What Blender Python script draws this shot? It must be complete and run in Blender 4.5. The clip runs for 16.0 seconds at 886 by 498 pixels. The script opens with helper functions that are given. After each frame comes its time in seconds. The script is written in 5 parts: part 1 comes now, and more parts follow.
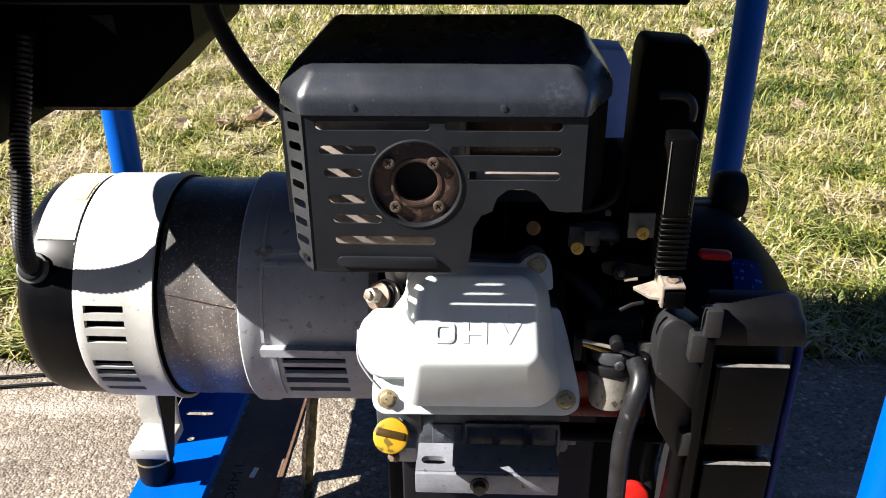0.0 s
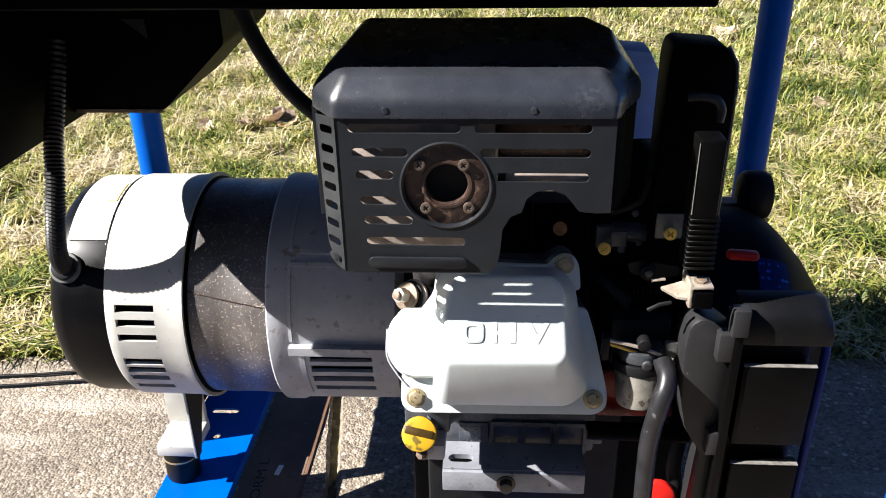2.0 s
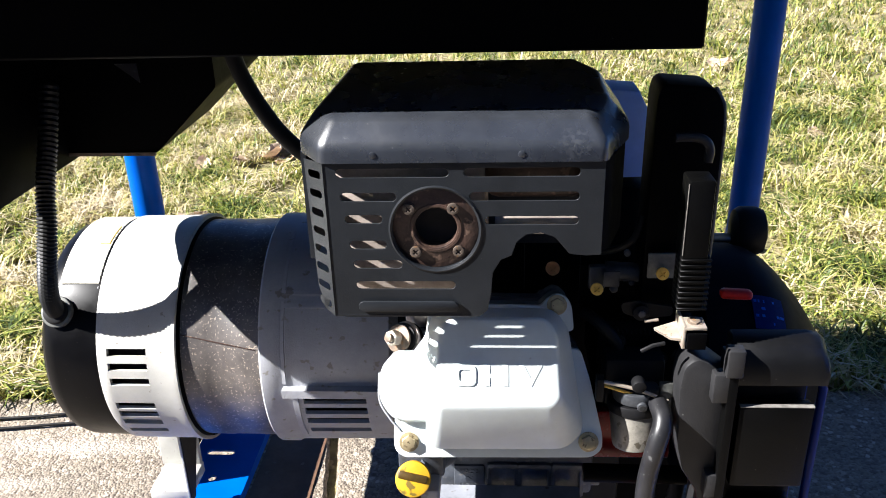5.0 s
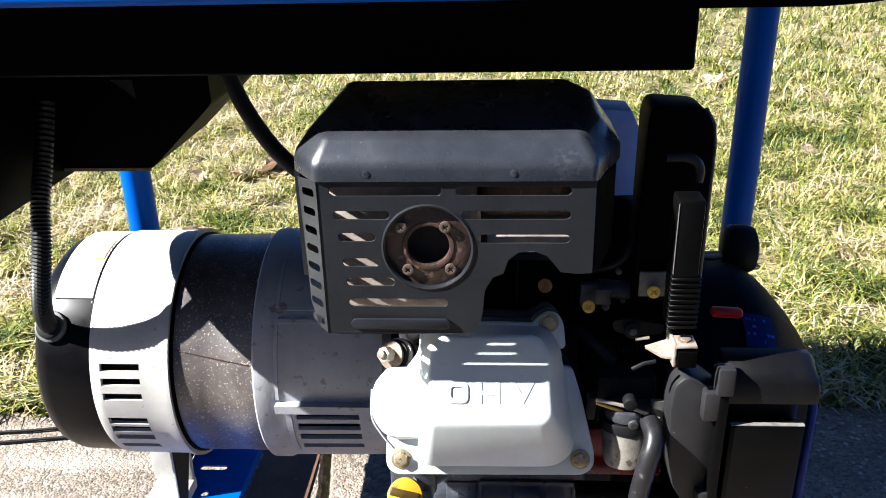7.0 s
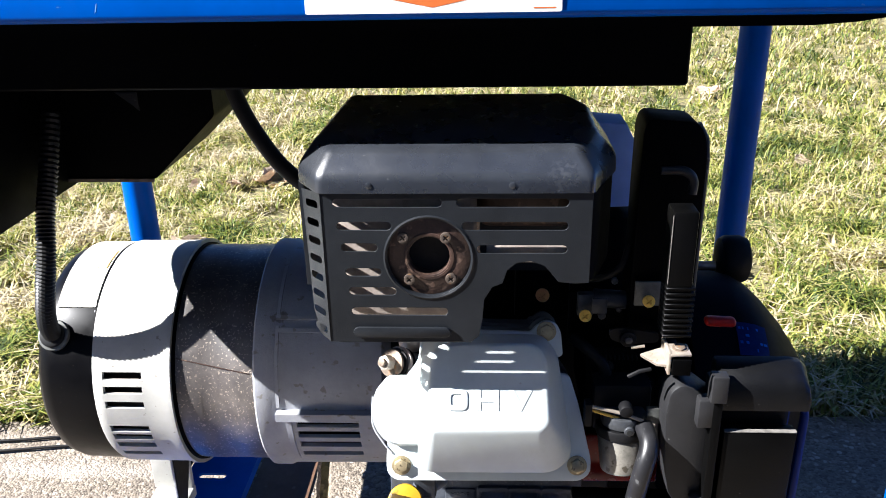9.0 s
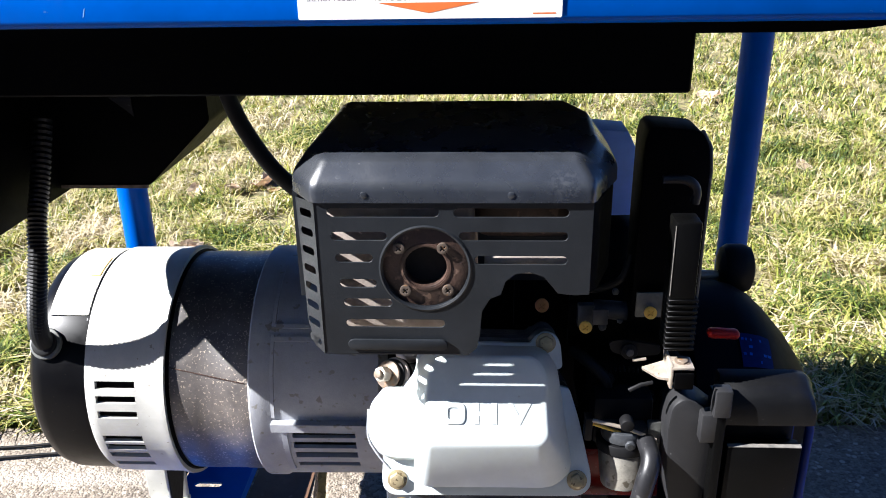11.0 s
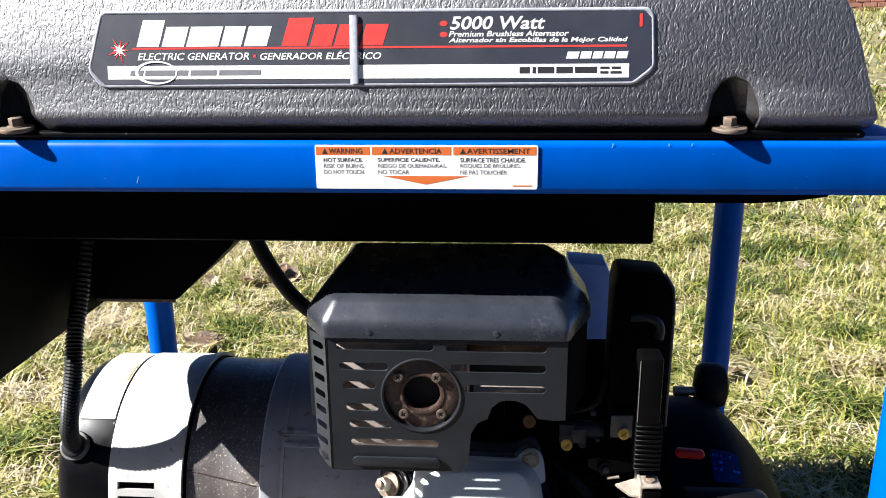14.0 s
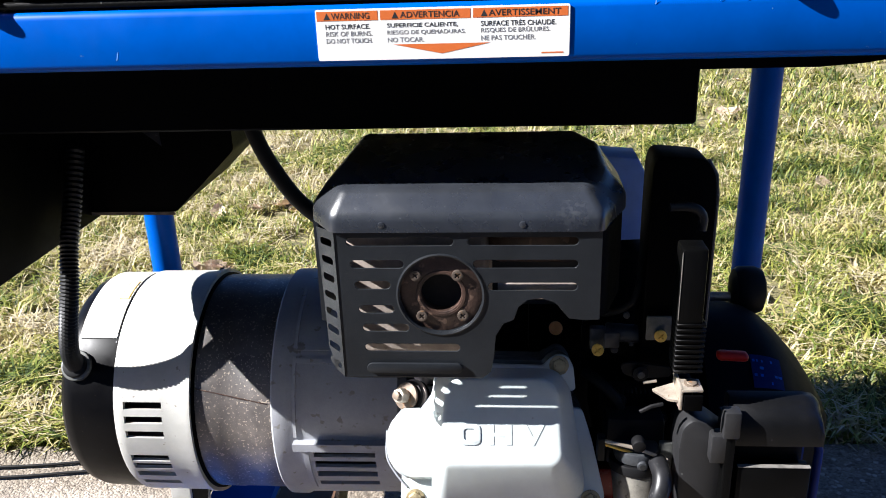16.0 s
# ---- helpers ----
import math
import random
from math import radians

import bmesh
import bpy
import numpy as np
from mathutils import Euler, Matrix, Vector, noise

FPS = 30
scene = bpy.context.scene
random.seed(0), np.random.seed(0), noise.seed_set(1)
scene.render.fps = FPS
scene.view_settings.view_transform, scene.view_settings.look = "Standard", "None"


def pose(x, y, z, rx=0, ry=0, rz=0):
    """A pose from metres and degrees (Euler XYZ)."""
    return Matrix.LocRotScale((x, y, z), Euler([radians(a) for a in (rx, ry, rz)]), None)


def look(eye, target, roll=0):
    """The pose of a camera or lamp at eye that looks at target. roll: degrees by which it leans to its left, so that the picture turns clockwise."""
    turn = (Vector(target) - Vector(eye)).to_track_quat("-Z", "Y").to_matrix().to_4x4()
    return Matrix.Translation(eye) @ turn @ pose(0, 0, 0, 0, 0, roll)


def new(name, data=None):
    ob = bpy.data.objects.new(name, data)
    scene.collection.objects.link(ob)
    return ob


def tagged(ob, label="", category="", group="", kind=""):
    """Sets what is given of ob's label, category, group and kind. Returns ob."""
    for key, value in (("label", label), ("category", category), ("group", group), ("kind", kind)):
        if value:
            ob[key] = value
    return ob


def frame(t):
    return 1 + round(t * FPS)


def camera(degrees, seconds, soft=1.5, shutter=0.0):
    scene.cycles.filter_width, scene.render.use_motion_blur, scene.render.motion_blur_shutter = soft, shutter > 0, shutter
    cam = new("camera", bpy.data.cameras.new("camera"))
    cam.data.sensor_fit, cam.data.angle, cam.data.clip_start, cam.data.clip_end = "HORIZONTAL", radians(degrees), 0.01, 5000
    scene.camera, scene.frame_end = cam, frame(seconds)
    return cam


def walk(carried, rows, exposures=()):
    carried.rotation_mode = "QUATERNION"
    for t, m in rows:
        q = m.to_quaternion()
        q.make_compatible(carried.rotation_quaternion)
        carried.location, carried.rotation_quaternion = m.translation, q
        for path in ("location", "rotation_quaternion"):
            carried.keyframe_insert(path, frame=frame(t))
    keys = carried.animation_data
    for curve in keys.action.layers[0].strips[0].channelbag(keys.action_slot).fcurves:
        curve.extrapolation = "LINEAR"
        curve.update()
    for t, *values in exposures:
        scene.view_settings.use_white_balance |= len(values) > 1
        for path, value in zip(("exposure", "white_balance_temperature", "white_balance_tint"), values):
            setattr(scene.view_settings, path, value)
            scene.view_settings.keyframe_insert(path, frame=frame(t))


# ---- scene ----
cam = camera(57.0, 16.0, 0.95)
PATH = [
    (0, (0.0393, 0.0173, 0.6537), (-0.0005, 0.9132, 0.2112), -0.42),
    (0.5, (0.0352, 0.0146, 0.6545), (-0.0133, 0.9088, 0.2094), -0.64),
    (1, (0.0324, 0.0145, 0.6550), (-0.0226, 0.9079, 0.2089), -0.66),
    (1.5, (0.0305, 0.0120, 0.6563), (-0.0279, 0.9053, 0.2108), -0.89),
    (2, (0.0324, 0.0120, 0.6573), (-0.0284, 0.9063, 0.2139), -1.04),
    (2.5, (0.0341, 0.0113, 0.6583), (-0.0308, 0.9084, 0.2213), -1.65),
    (3, (0.0359, 0.0134, 0.6573), (-0.0315, 0.9137, 0.2274), -1.68),
    (3.5, (0.0343, 0.0155, 0.6588), (-0.0315, 0.9196, 0.2365), -1.63),
    (4, (0.0358, 0.0162, 0.6605), (-0.0285, 0.9230, 0.2439), -1.70),
    (6.5, (0.0391, 0.0192, 0.6640), (-0.0174, 0.9352, 0.2668), -1.49),
    (7, (0.0399, 0.0158, 0.6655), (-0.0159, 0.9336, 0.2724), -1.33),
    (7.5, (0.0395, 0.0114, 0.6670), (-0.0138, 0.9304, 0.2765), -1.30),
    (8, (0.0398, 0.0091, 0.6674), (-0.0127, 0.9287, 0.2782), -1.33),
    (8.5, (0.0397, 0.0080, 0.6690), (-0.0129, 0.9286, 0.2821), -1.28),
    (9, (0.0378, 0.0053, 0.6702), (-0.0127, 0.9280, 0.2881), -1.13),
    (11.5, (0.0404, 0.0183, 0.6694), (-0.0106, 0.9426, 0.2911), -1.01),
    (12, (0.0419, 0.0159, 0.6689), (-0.0087, 0.9403, 0.2908), -1.24),
    (12.5, (0.0431, 0.0088, 0.6777), (-0.0069, 0.9359, 0.3063), -0.88),
    (13, (0.0493, -0.0168, 0.7016), (-0.0043, 0.9197, 0.3550), -0.75),
    (13.5, (0.0533, -0.0297, 0.7153), (-0.0049, 0.9198, 0.4068), -0.79),
    (14, (0.0524, -0.0361, 0.7238), (-0.0120, 0.9206, 0.4400), -0.56),
    (14.5, (0.0501, -0.0353, 0.7261), (-0.0184, 0.9272, 0.4637), -0.82),
    (15, (0.0470, -0.0288, 0.7136), (-0.0247, 0.9343, 0.4542), -0.98),
    (15.5, (0.0429, -0.0097, 0.6923), (-0.0319, 0.9339, 0.3699), -1.54),
    (16, (0.0434, 0.0025, 0.6824), (-0.0325, 0.9327, 0.3232), -1.89),
]
walk(cam, [(t, look(eye, target, roll)) for t, eye, target, roll in PATH],
     [(t, stops, kelvin, 12) for t, stops, kelvin in ((0.0, 1.88, 6350), (2.0, 1.99, 6240), (3.0, 2.15, 6130), (4.0, 2.21, 6070), (6.5, 2.24, 6010), (9.0, 2.23, 5890), (12.5, 2.24, 5860),
                                                      (13.2, 2.12, 5930), (14.0, 2.00, 5980), (15.0, 1.98, 5980), (15.5, 1.83, 5950), (16.0, 1.91, 5920))])

# ---- light ----
SUN_WAY = Vector((1.23, 0.34, -1.0)).normalized()
world = bpy.data.worlds.new("sky")
scene.world = world
world.use_nodes = True
wn = world.node_tree.nodes
sky = wn.new("ShaderNodeTexSky")
sky.sky_type = "NISHITA"
sky.sun_disc = False
sky.ozone_density = 4.0
sky.dust_density = 0.0
sky.altitude = 3000
sky.sun_elevation = math.asin(-SUN_WAY.z)
sky.sun_rotation = math.atan2(-SUN_WAY.x, -SUN_WAY.y)
deep = wn.new("ShaderNodeMix")
deep.data_type, deep.blend_type = "RGBA", "MULTIPLY"
deep.inputs[0].default_value = 1.0
deep.inputs[7].default_value = (0.80, 0.96, 1.22, 1)
world.node_tree.links.new(sky.outputs[0], deep.inputs[6])
world.node_tree.links.new(deep.outputs[2], wn["Background"].inputs[0])
wn["Background"].inputs[1].default_value = 0.024
sun_data = bpy.data.lights.new("sun", "SUN")
sun_data.energy = 5.0
sun_data.angle = radians(0.5)
sun_data.color = (1.0, 0.945, 0.86)
sun = new("sun", sun_data)
sun.matrix_world = look((-6, -2, 5), Vector((-6, -2, 5)) + SUN_WAY)


# ---- materials ----
def material(name, base, rough=0.5, metal=0.0, vary=0.25, scale=60.0, bump=0.0, bump_scale=400.0, spots=None, spot_scale=500.0,
             spot_at=0.66, coat=0.0, per_object=0.0, tint=None, spec=0.5):
    """A painted, cast or moulded surface: two scales of tone, fine relief, and specks of another colour."""
    m = bpy.data.materials.new(name)
    m.use_nodes = True
    n, l = m.node_tree.nodes, m.node_tree.links
    b = n["Principled BSDF"]
    co = n.new("ShaderNodeTexCoord")

    def noise_at(s, detail=4.0, r=0.6):
        t = n.new("ShaderNodeTexNoise")
        t.inputs["Scale"].default_value, t.inputs["Detail"].default_value, t.inputs["Roughness"].default_value = s, detail, r
        l.new(co.outputs["Object"], t.inputs["Vector"])
        return t.outputs["Fac"]

    def ramp(fac, a, c, lo=0.3, hi=0.7):
        r = n.new("ShaderNodeValToRGB")
        r.color_ramp.elements[0].position, r.color_ramp.elements[0].color = lo, (*a, 1)
        r.color_ramp.elements[1].position, r.color_ramp.elements[1].color = hi, (*c, 1)
        l.new(fac, r.inputs[0])
        return r.outputs[0]

    def mix(fac, a, c):
        x = n.new("ShaderNodeMix")
        x.data_type = "RGBA"
        l.new(fac, x.inputs[0])
        for s, v in ((6, a), (7, c)):
            if isinstance(v, tuple):
                x.inputs[s].default_value = (*v, 1)
            else:
                l.new(v, x.inputs[s])
        return x.outputs[2]

    dark = tuple(c * (1 - vary) for c in base)
    light = tuple(min(1, c * (1 + vary)) for c in (tint or base))
    col = ramp(noise_at(scale), dark, light)
    fine = noise_at(scale * 9, 3.0)
    col = mix(ramp(fine, (0, 0, 0), (0.35, 0.35, 0.35), 0.45, 0.75), col, tuple(c * (1 - vary) for c in base))
    if per_object:
        oi = n.new("ShaderNodeObjectInfo")
        hsv = n.new("ShaderNodeHueSaturation")
        mr = n.new("ShaderNodeMapRange")
        l.new(oi.outputs["Random"], mr.inputs[0])
        mr.inputs[3].default_value, mr.inputs[4].default_value = 1 - per_object, 1 + per_object
        l.new(mr.outputs[0], hsv.inputs["Value"])
        l.new(col, hsv.inputs["Color"])
        col = hsv.outputs[0]
    if spots:
        gate = ramp(noise_at(spot_scale, 2.0, 0.5), (0, 0, 0), (1, 1, 1), spot_at, spot_at + 0.05)
        col = mix(gate, col, spots)
    l.new(col, b.inputs["Base Color"])
    rr = n.new("ShaderNodeMapRange")
    l.new(noise_at(scale * 2.5), rr.inputs[0])
    rr.inputs[3].default_value, rr.inputs[4].default_value = max(0.02, rough - 0.12), min(1, rough + 0.12)
    l.new(rr.outputs[0], b.inputs["Roughness"])
    b.inputs["Metallic"].default_value = metal
    b.inputs["Coat Weight"].default_value = coat
    b.inputs["Coat Roughness"].default_value = 0.12
    b.inputs["Specular IOR Level"].default_value = spec
    if bump:
        bp = n.new("ShaderNodeBump")
        bp.inputs["Strength"].default_value = 1.0
        bp.inputs["Distance"].default_value = bump
        l.new(noise_at(bump_scale, 3.0), bp.inputs["Height"])
        l.new(bp.outputs[0], b.inputs["Normal"])
    return m


BLUE = material("blue_paint", (0.0, 0.074, 0.40), 0.40, vary=0.1, scale=30, spec=0.11, spots=(0.10, 0.2, 0.4), spot_scale=260, spot_at=0.78)
# Darker copy of BLUE with shade put into the colour.
NAVY = material("shaded_blue_paint", (0.001, 0.014, 0.11), 0.4, vary=0.2, scale=30, spec=0.2)
FADED = material("faded_blue_paint", (0.15, 0.30, 0.72), 0.5, vary=0.15, scale=30, spec=0.2)
# Paler copy of the blue: light on the shroud is put into its colour.
PALEBLUE = material("sky_lit_blue_paint", (0.30, 0.47, 0.93), 0.5, vary=0.15, scale=30, spec=0.3)
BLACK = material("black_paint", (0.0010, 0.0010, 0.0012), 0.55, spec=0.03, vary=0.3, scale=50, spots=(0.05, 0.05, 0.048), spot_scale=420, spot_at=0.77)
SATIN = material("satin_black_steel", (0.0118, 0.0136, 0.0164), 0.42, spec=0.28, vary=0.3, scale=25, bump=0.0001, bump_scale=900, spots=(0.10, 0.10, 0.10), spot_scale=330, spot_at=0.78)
# Glossier than SATIN, and lighter: the lid's sky sheen is put into the base.
SHEEN = material("glossy_sky_lit_steel", (0.0215, 0.0242, 0.0300), 0.28, spec=1.0, vary=0.35, scale=16, bump=0.00004, bump_scale=700, spots=(0.16, 0.16, 0.16), spot_scale=260, spot_at=0.77)


def scuff(m, centre, size, tone):
    """Rubs a ragged pale patch into a material round one point."""
    n, l = m.node_tree.nodes, m.node_tree.links
    b = n["Principled BSDF"]
    old = b.inputs["Base Color"].links[0].from_socket
    co = n.new("ShaderNodeTexCoord")
    d = n.new("ShaderNodeVectorMath")
    d.operation = "DISTANCE"
    l.new(co.outputs["Object"], d.inputs[0])
    d.inputs[1].default_value = centre
    near = n.new("ShaderNodeMapRange")
    l.new(d.outputs["Value"], near.inputs[0])
    near.inputs[1].default_value, near.inputs[2].default_value = size, size * 0.2
    t = n.new("ShaderNodeTexNoise")
    t.inputs["Scale"].default_value, t.inputs["Detail"].default_value = 330, 6.0
    l.new(co.outputs["Object"], t.inputs["Vector"])
    cut = n.new("ShaderNodeMapRange")
    l.new(t.outputs["Fac"], cut.inputs[0])
    cut.inputs[1].default_value, cut.inputs[2].default_value = 0.48, 0.60
    k = n.new("ShaderNodeMath")
    k.operation = "MULTIPLY"
    l.new(near.outputs[0], k.inputs[0])
    l.new(cut.outputs[0], k.inputs[1])
    x = n.new("ShaderNodeMix")
    x.data_type = "RGBA"
    l.new(k.outputs[0], x.inputs[0])
    l.new(old, x.inputs[6])
    x.inputs[7].default_value = (*tone, 1)
    l.new(x.outputs[2], b.inputs["Base Color"])


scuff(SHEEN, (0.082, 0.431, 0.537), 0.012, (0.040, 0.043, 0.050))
DEEP = material("dark_navy_dome", (0.0012, 0.0016, 0.0046), 0.58, spec=0.05, vary=0.3, scale=30, spots=(0.03, 0.03, 0.035), spot_scale=300, spot_at=0.77)
PLASTIC = material("black_plastic", (0.0012, 0.0012, 0.0012), 0.42, spec=0.10, vary=0.3, scale=40, bump=0.00012, bump_scale=700, spots=(0.08, 0.08, 0.07), spot_scale=300, spot_at=0.76)
CONDUIT = material("ribbed_conduit_plastic", (0.0080, 0.0080, 0.0077), 0.42, spec=0.22, vary=0.3, scale=60)
RUBBER = material("black_rubber", (0.0040, 0.0040, 0.0042), 0.55, spec=0.2, vary=0.3, scale=60, spots=(0.03, 0.03, 0.03), spot_scale=500, spot_at=0.75)
HOSE = material("grey_rubber", (0.012, 0.012, 0.0134), 0.38, vary=0.5, scale=60, spec=0.35, spots=(0.06, 0.06, 0.06), spot_scale=160, spot_at=0.66)
ALU = material("cast_aluminium", (0.42, 0.415, 0.385), 0.55, metal=0.15, vary=0.1, scale=35, bump=0.00015, bump_scale=700, spots=(0.25, 0.23, 0.2), spot_scale=220, spot_at=0.7)
GREY = material("grey_casting", (0.345, 0.352, 0.378), 0.6, metal=0.2, vary=0.14, scale=30, bump=0.0002, bump_scale=600, spots=(0.24, 0.23, 0.21), spot_scale=110, spot_at=0.64)
HEAD = material("silver_engine_paint", (0.52, 0.565, 0.56), 0.45, metal=0.1, vary=0.08, scale=30, bump=0.00004, bump_scale=800, spots=(0.40, 0.40, 0.38), spot_scale=240, spot_at=0.74)
# Mottled aluminium, its base darkened to carry the shade under the valve cover.
CRANK = material("shaded_stained_aluminium", (0.062, 0.070, 0.084), 0.5, metal=0.2, vary=0.5, scale=50, bump=0.0003, bump_scale=500, spots=(0.12, 0.115, 0.11), spot_scale=180, spot_at=0.66)
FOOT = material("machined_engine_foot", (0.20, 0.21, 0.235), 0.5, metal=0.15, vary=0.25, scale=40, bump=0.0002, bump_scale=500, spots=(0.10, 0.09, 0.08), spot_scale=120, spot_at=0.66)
# Near-black tone that puts shade between engine parts into the colour.
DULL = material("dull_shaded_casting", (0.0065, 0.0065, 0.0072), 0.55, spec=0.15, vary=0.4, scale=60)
INLET = material("scuffed_grey_plastic", (0.0145, 0.0145, 0.0155), 0.5, spec=0.3, vary=0.25, scale=30, bump=0.0001, bump_scale=700, spots=(0.09, 0.09, 0.09), spot_scale=300, spot_at=0.75)
CAP = material("scuffed_black_cap", (0.0032, 0.0033, 0.0037), 0.42, spec=0.2, vary=0.35, scale=30, bump=0.0001, bump_scale=700, spots=(0.10, 0.10, 0.10), spot_scale=280, spot_at=0.76)
GUN = material("dull_gunmetal", (0.040, 0.043, 0.048), 0.45, metal=0.3, vary=0.45, scale=90, bump=0.0002, bump_scale=500)
ZINC = material("dull_zinc", (0.105, 0.108, 0.100), 0.5, metal=0.3, vary=0.4, scale=120)
BOWL = material("stained_bowl_metal", (0.165, 0.155, 0.132), 0.42, metal=0.3, vary=0.5, scale=70, spots=(0.07, 0.06, 0.045), spot_scale=160, spot_at=0.6)
DUST = material("pale_road_dust", (0.12, 0.112, 0.10), 0.9, vary=0.4, scale=220)
STATOR = material("worn_black_stator", (0.046, 0.043, 0.043), 0.43, vary=0.7, scale=20, spec=1.0, spots=(0.30, 0.25, 0.20), spot_scale=480, spot_at=0.61, tint=(0.074, 0.064, 0.058))
DUSTY = material("dusty_black_cover", (0.0016, 0.0016, 0.0020), 0.34, spec=0.10, vary=0.4, scale=30, spots=(0.07, 0.056, 0.042), spot_scale=240, spot_at=0.73)
RUST = material("rusty_steel", (0.043, 0.024, 0.017), 0.5, metal=0.1, vary=0.6, scale=70, bump=0.0003, bump_scale=400, spots=(0.11, 0.07, 0.05), spot_scale=200, spot_at=0.62)
MUFFLER = material("heat_stained_steel", (0.36, 0.305, 0.265), 0.5, metal=0.15, vary=0.4, scale=40, bump=0.0002, bump_scale=400)
STEEL = material("zinc_steel", (0.40, 0.345, 0.28), 0.42, metal=0.5, vary=0.3, scale=120, bump=0.0001, bump_scale=600, spots=(0.22, 0.14, 0.08), spot_scale=300, spot_at=0.66)
BOLT = material("yellow_zinc_bolt", (0.42, 0.34, 0.2), 0.42, metal=0.7, vary=0.25, scale=160, spots=(0.16, 0.12, 0.07), spot_scale=500, spot_at=0.62)
BRASS = material("brass", (0.85, 0.54, 0.11), 0.45, metal=0.0, vary=0.15, scale=200, spec=0.15)
COPPER = material("copper_screw", (0.95, 0.42, 0.17), 0.5, metal=0.0, vary=0.2, scale=200, spec=0.12)
OILY = material("oil_blackened_plastic", (0.040, 0.023, 0.003), 0.35, vary=0.6, scale=120)
YELLOW = material("yellow_plastic", (0.43, 0.25, 0.009), 0.4, vary=0.15, scale=80, spots=(0.13, 0.09, 0.015), spot_scale=120, spot_at=0.6)
RED = material("red_plastic", (0.42, 0.012, 0.008), 0.4, vary=0.12, scale=80, spec=0.2)
DARKRED = material("dark_red_paint", (0.13, 0.006, 0.004), 0.25, vary=0.2, scale=60, spec=0.25)
CREAM = material("creased_label_paper", (0.58, 0.555, 0.46), 0.6, vary=0.05, scale=30, spots=(0.42, 0.38, 0.28), spot_scale=90, spot_at=0.7)
WHITE = material("white_label", (0.80, 0.80, 0.77), 0.45, vary=0.04, scale=60)
ORANGE = material("orange_print", (0.60, 0.14, 0.028), 0.45, vary=0.06, scale=100)
REDPRINT = material("red_print", (0.65, 0.05, 0.04), 0.4, vary=0.1, scale=100)
INK = material("black_print", (0.02, 0.02, 0.022), 0.5, vary=0.1, scale=100)
GREYINK = material("grey_print", (0.16, 0.16, 0.17), 0.5, vary=0.1, scale=100)
RUSTBOLT = material("rusty_bolt", (0.15, 0.115, 0.085), 0.6, metal=0.4, vary=0.4, scale=200, spots=(0.20, 0.105, 0.05), spot_scale=400, spot_at=0.6)
OLDBOLT = material("oily_rusted_bolt", (0.085, 0.066, 0.052), 0.5, metal=0.3, vary=0.5, scale=220, spots=(0.12, 0.07, 0.035), spot_scale=400, spot_at=0.6)
# Dark bronze bolt, darkened further for the shade that falls on it.
SHADED_BOLT = material("shaded_bronze_bolt", (0.026, 0.020, 0.013), 0.35, metal=0.2, vary=0.5, scale=200, spec=0.6)
DECAL = material("dark_film", (0.010, 0.013, 0.026), 0.52, vary=0.3, scale=25, spec=1.0)
# Pale base stands for the glare on the film's fold, and for its pale border.
FILM = material("creased_clear_film", (0.30, 0.31, 0.34), 0.3, vary=0.25, scale=150, spec=0.9)
RECESS = material("glossy_moulded_plastic", (0.030, 0.029, 0.027), 0.33, vary=0.35, scale=60, spec=0.8, spots=(0.12, 0.11, 0.09), spot_scale=420, spot_at=0.68, bump=0.0002, bump_scale=500)
# Matt black; behind slots and in recesses it stands in for shade.
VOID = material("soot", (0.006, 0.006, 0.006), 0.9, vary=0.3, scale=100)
BLUEPRINT = material("blue_print", (0.003, 0.014, 0.085), 0.6, vary=0.15, scale=300, spec=0.05)


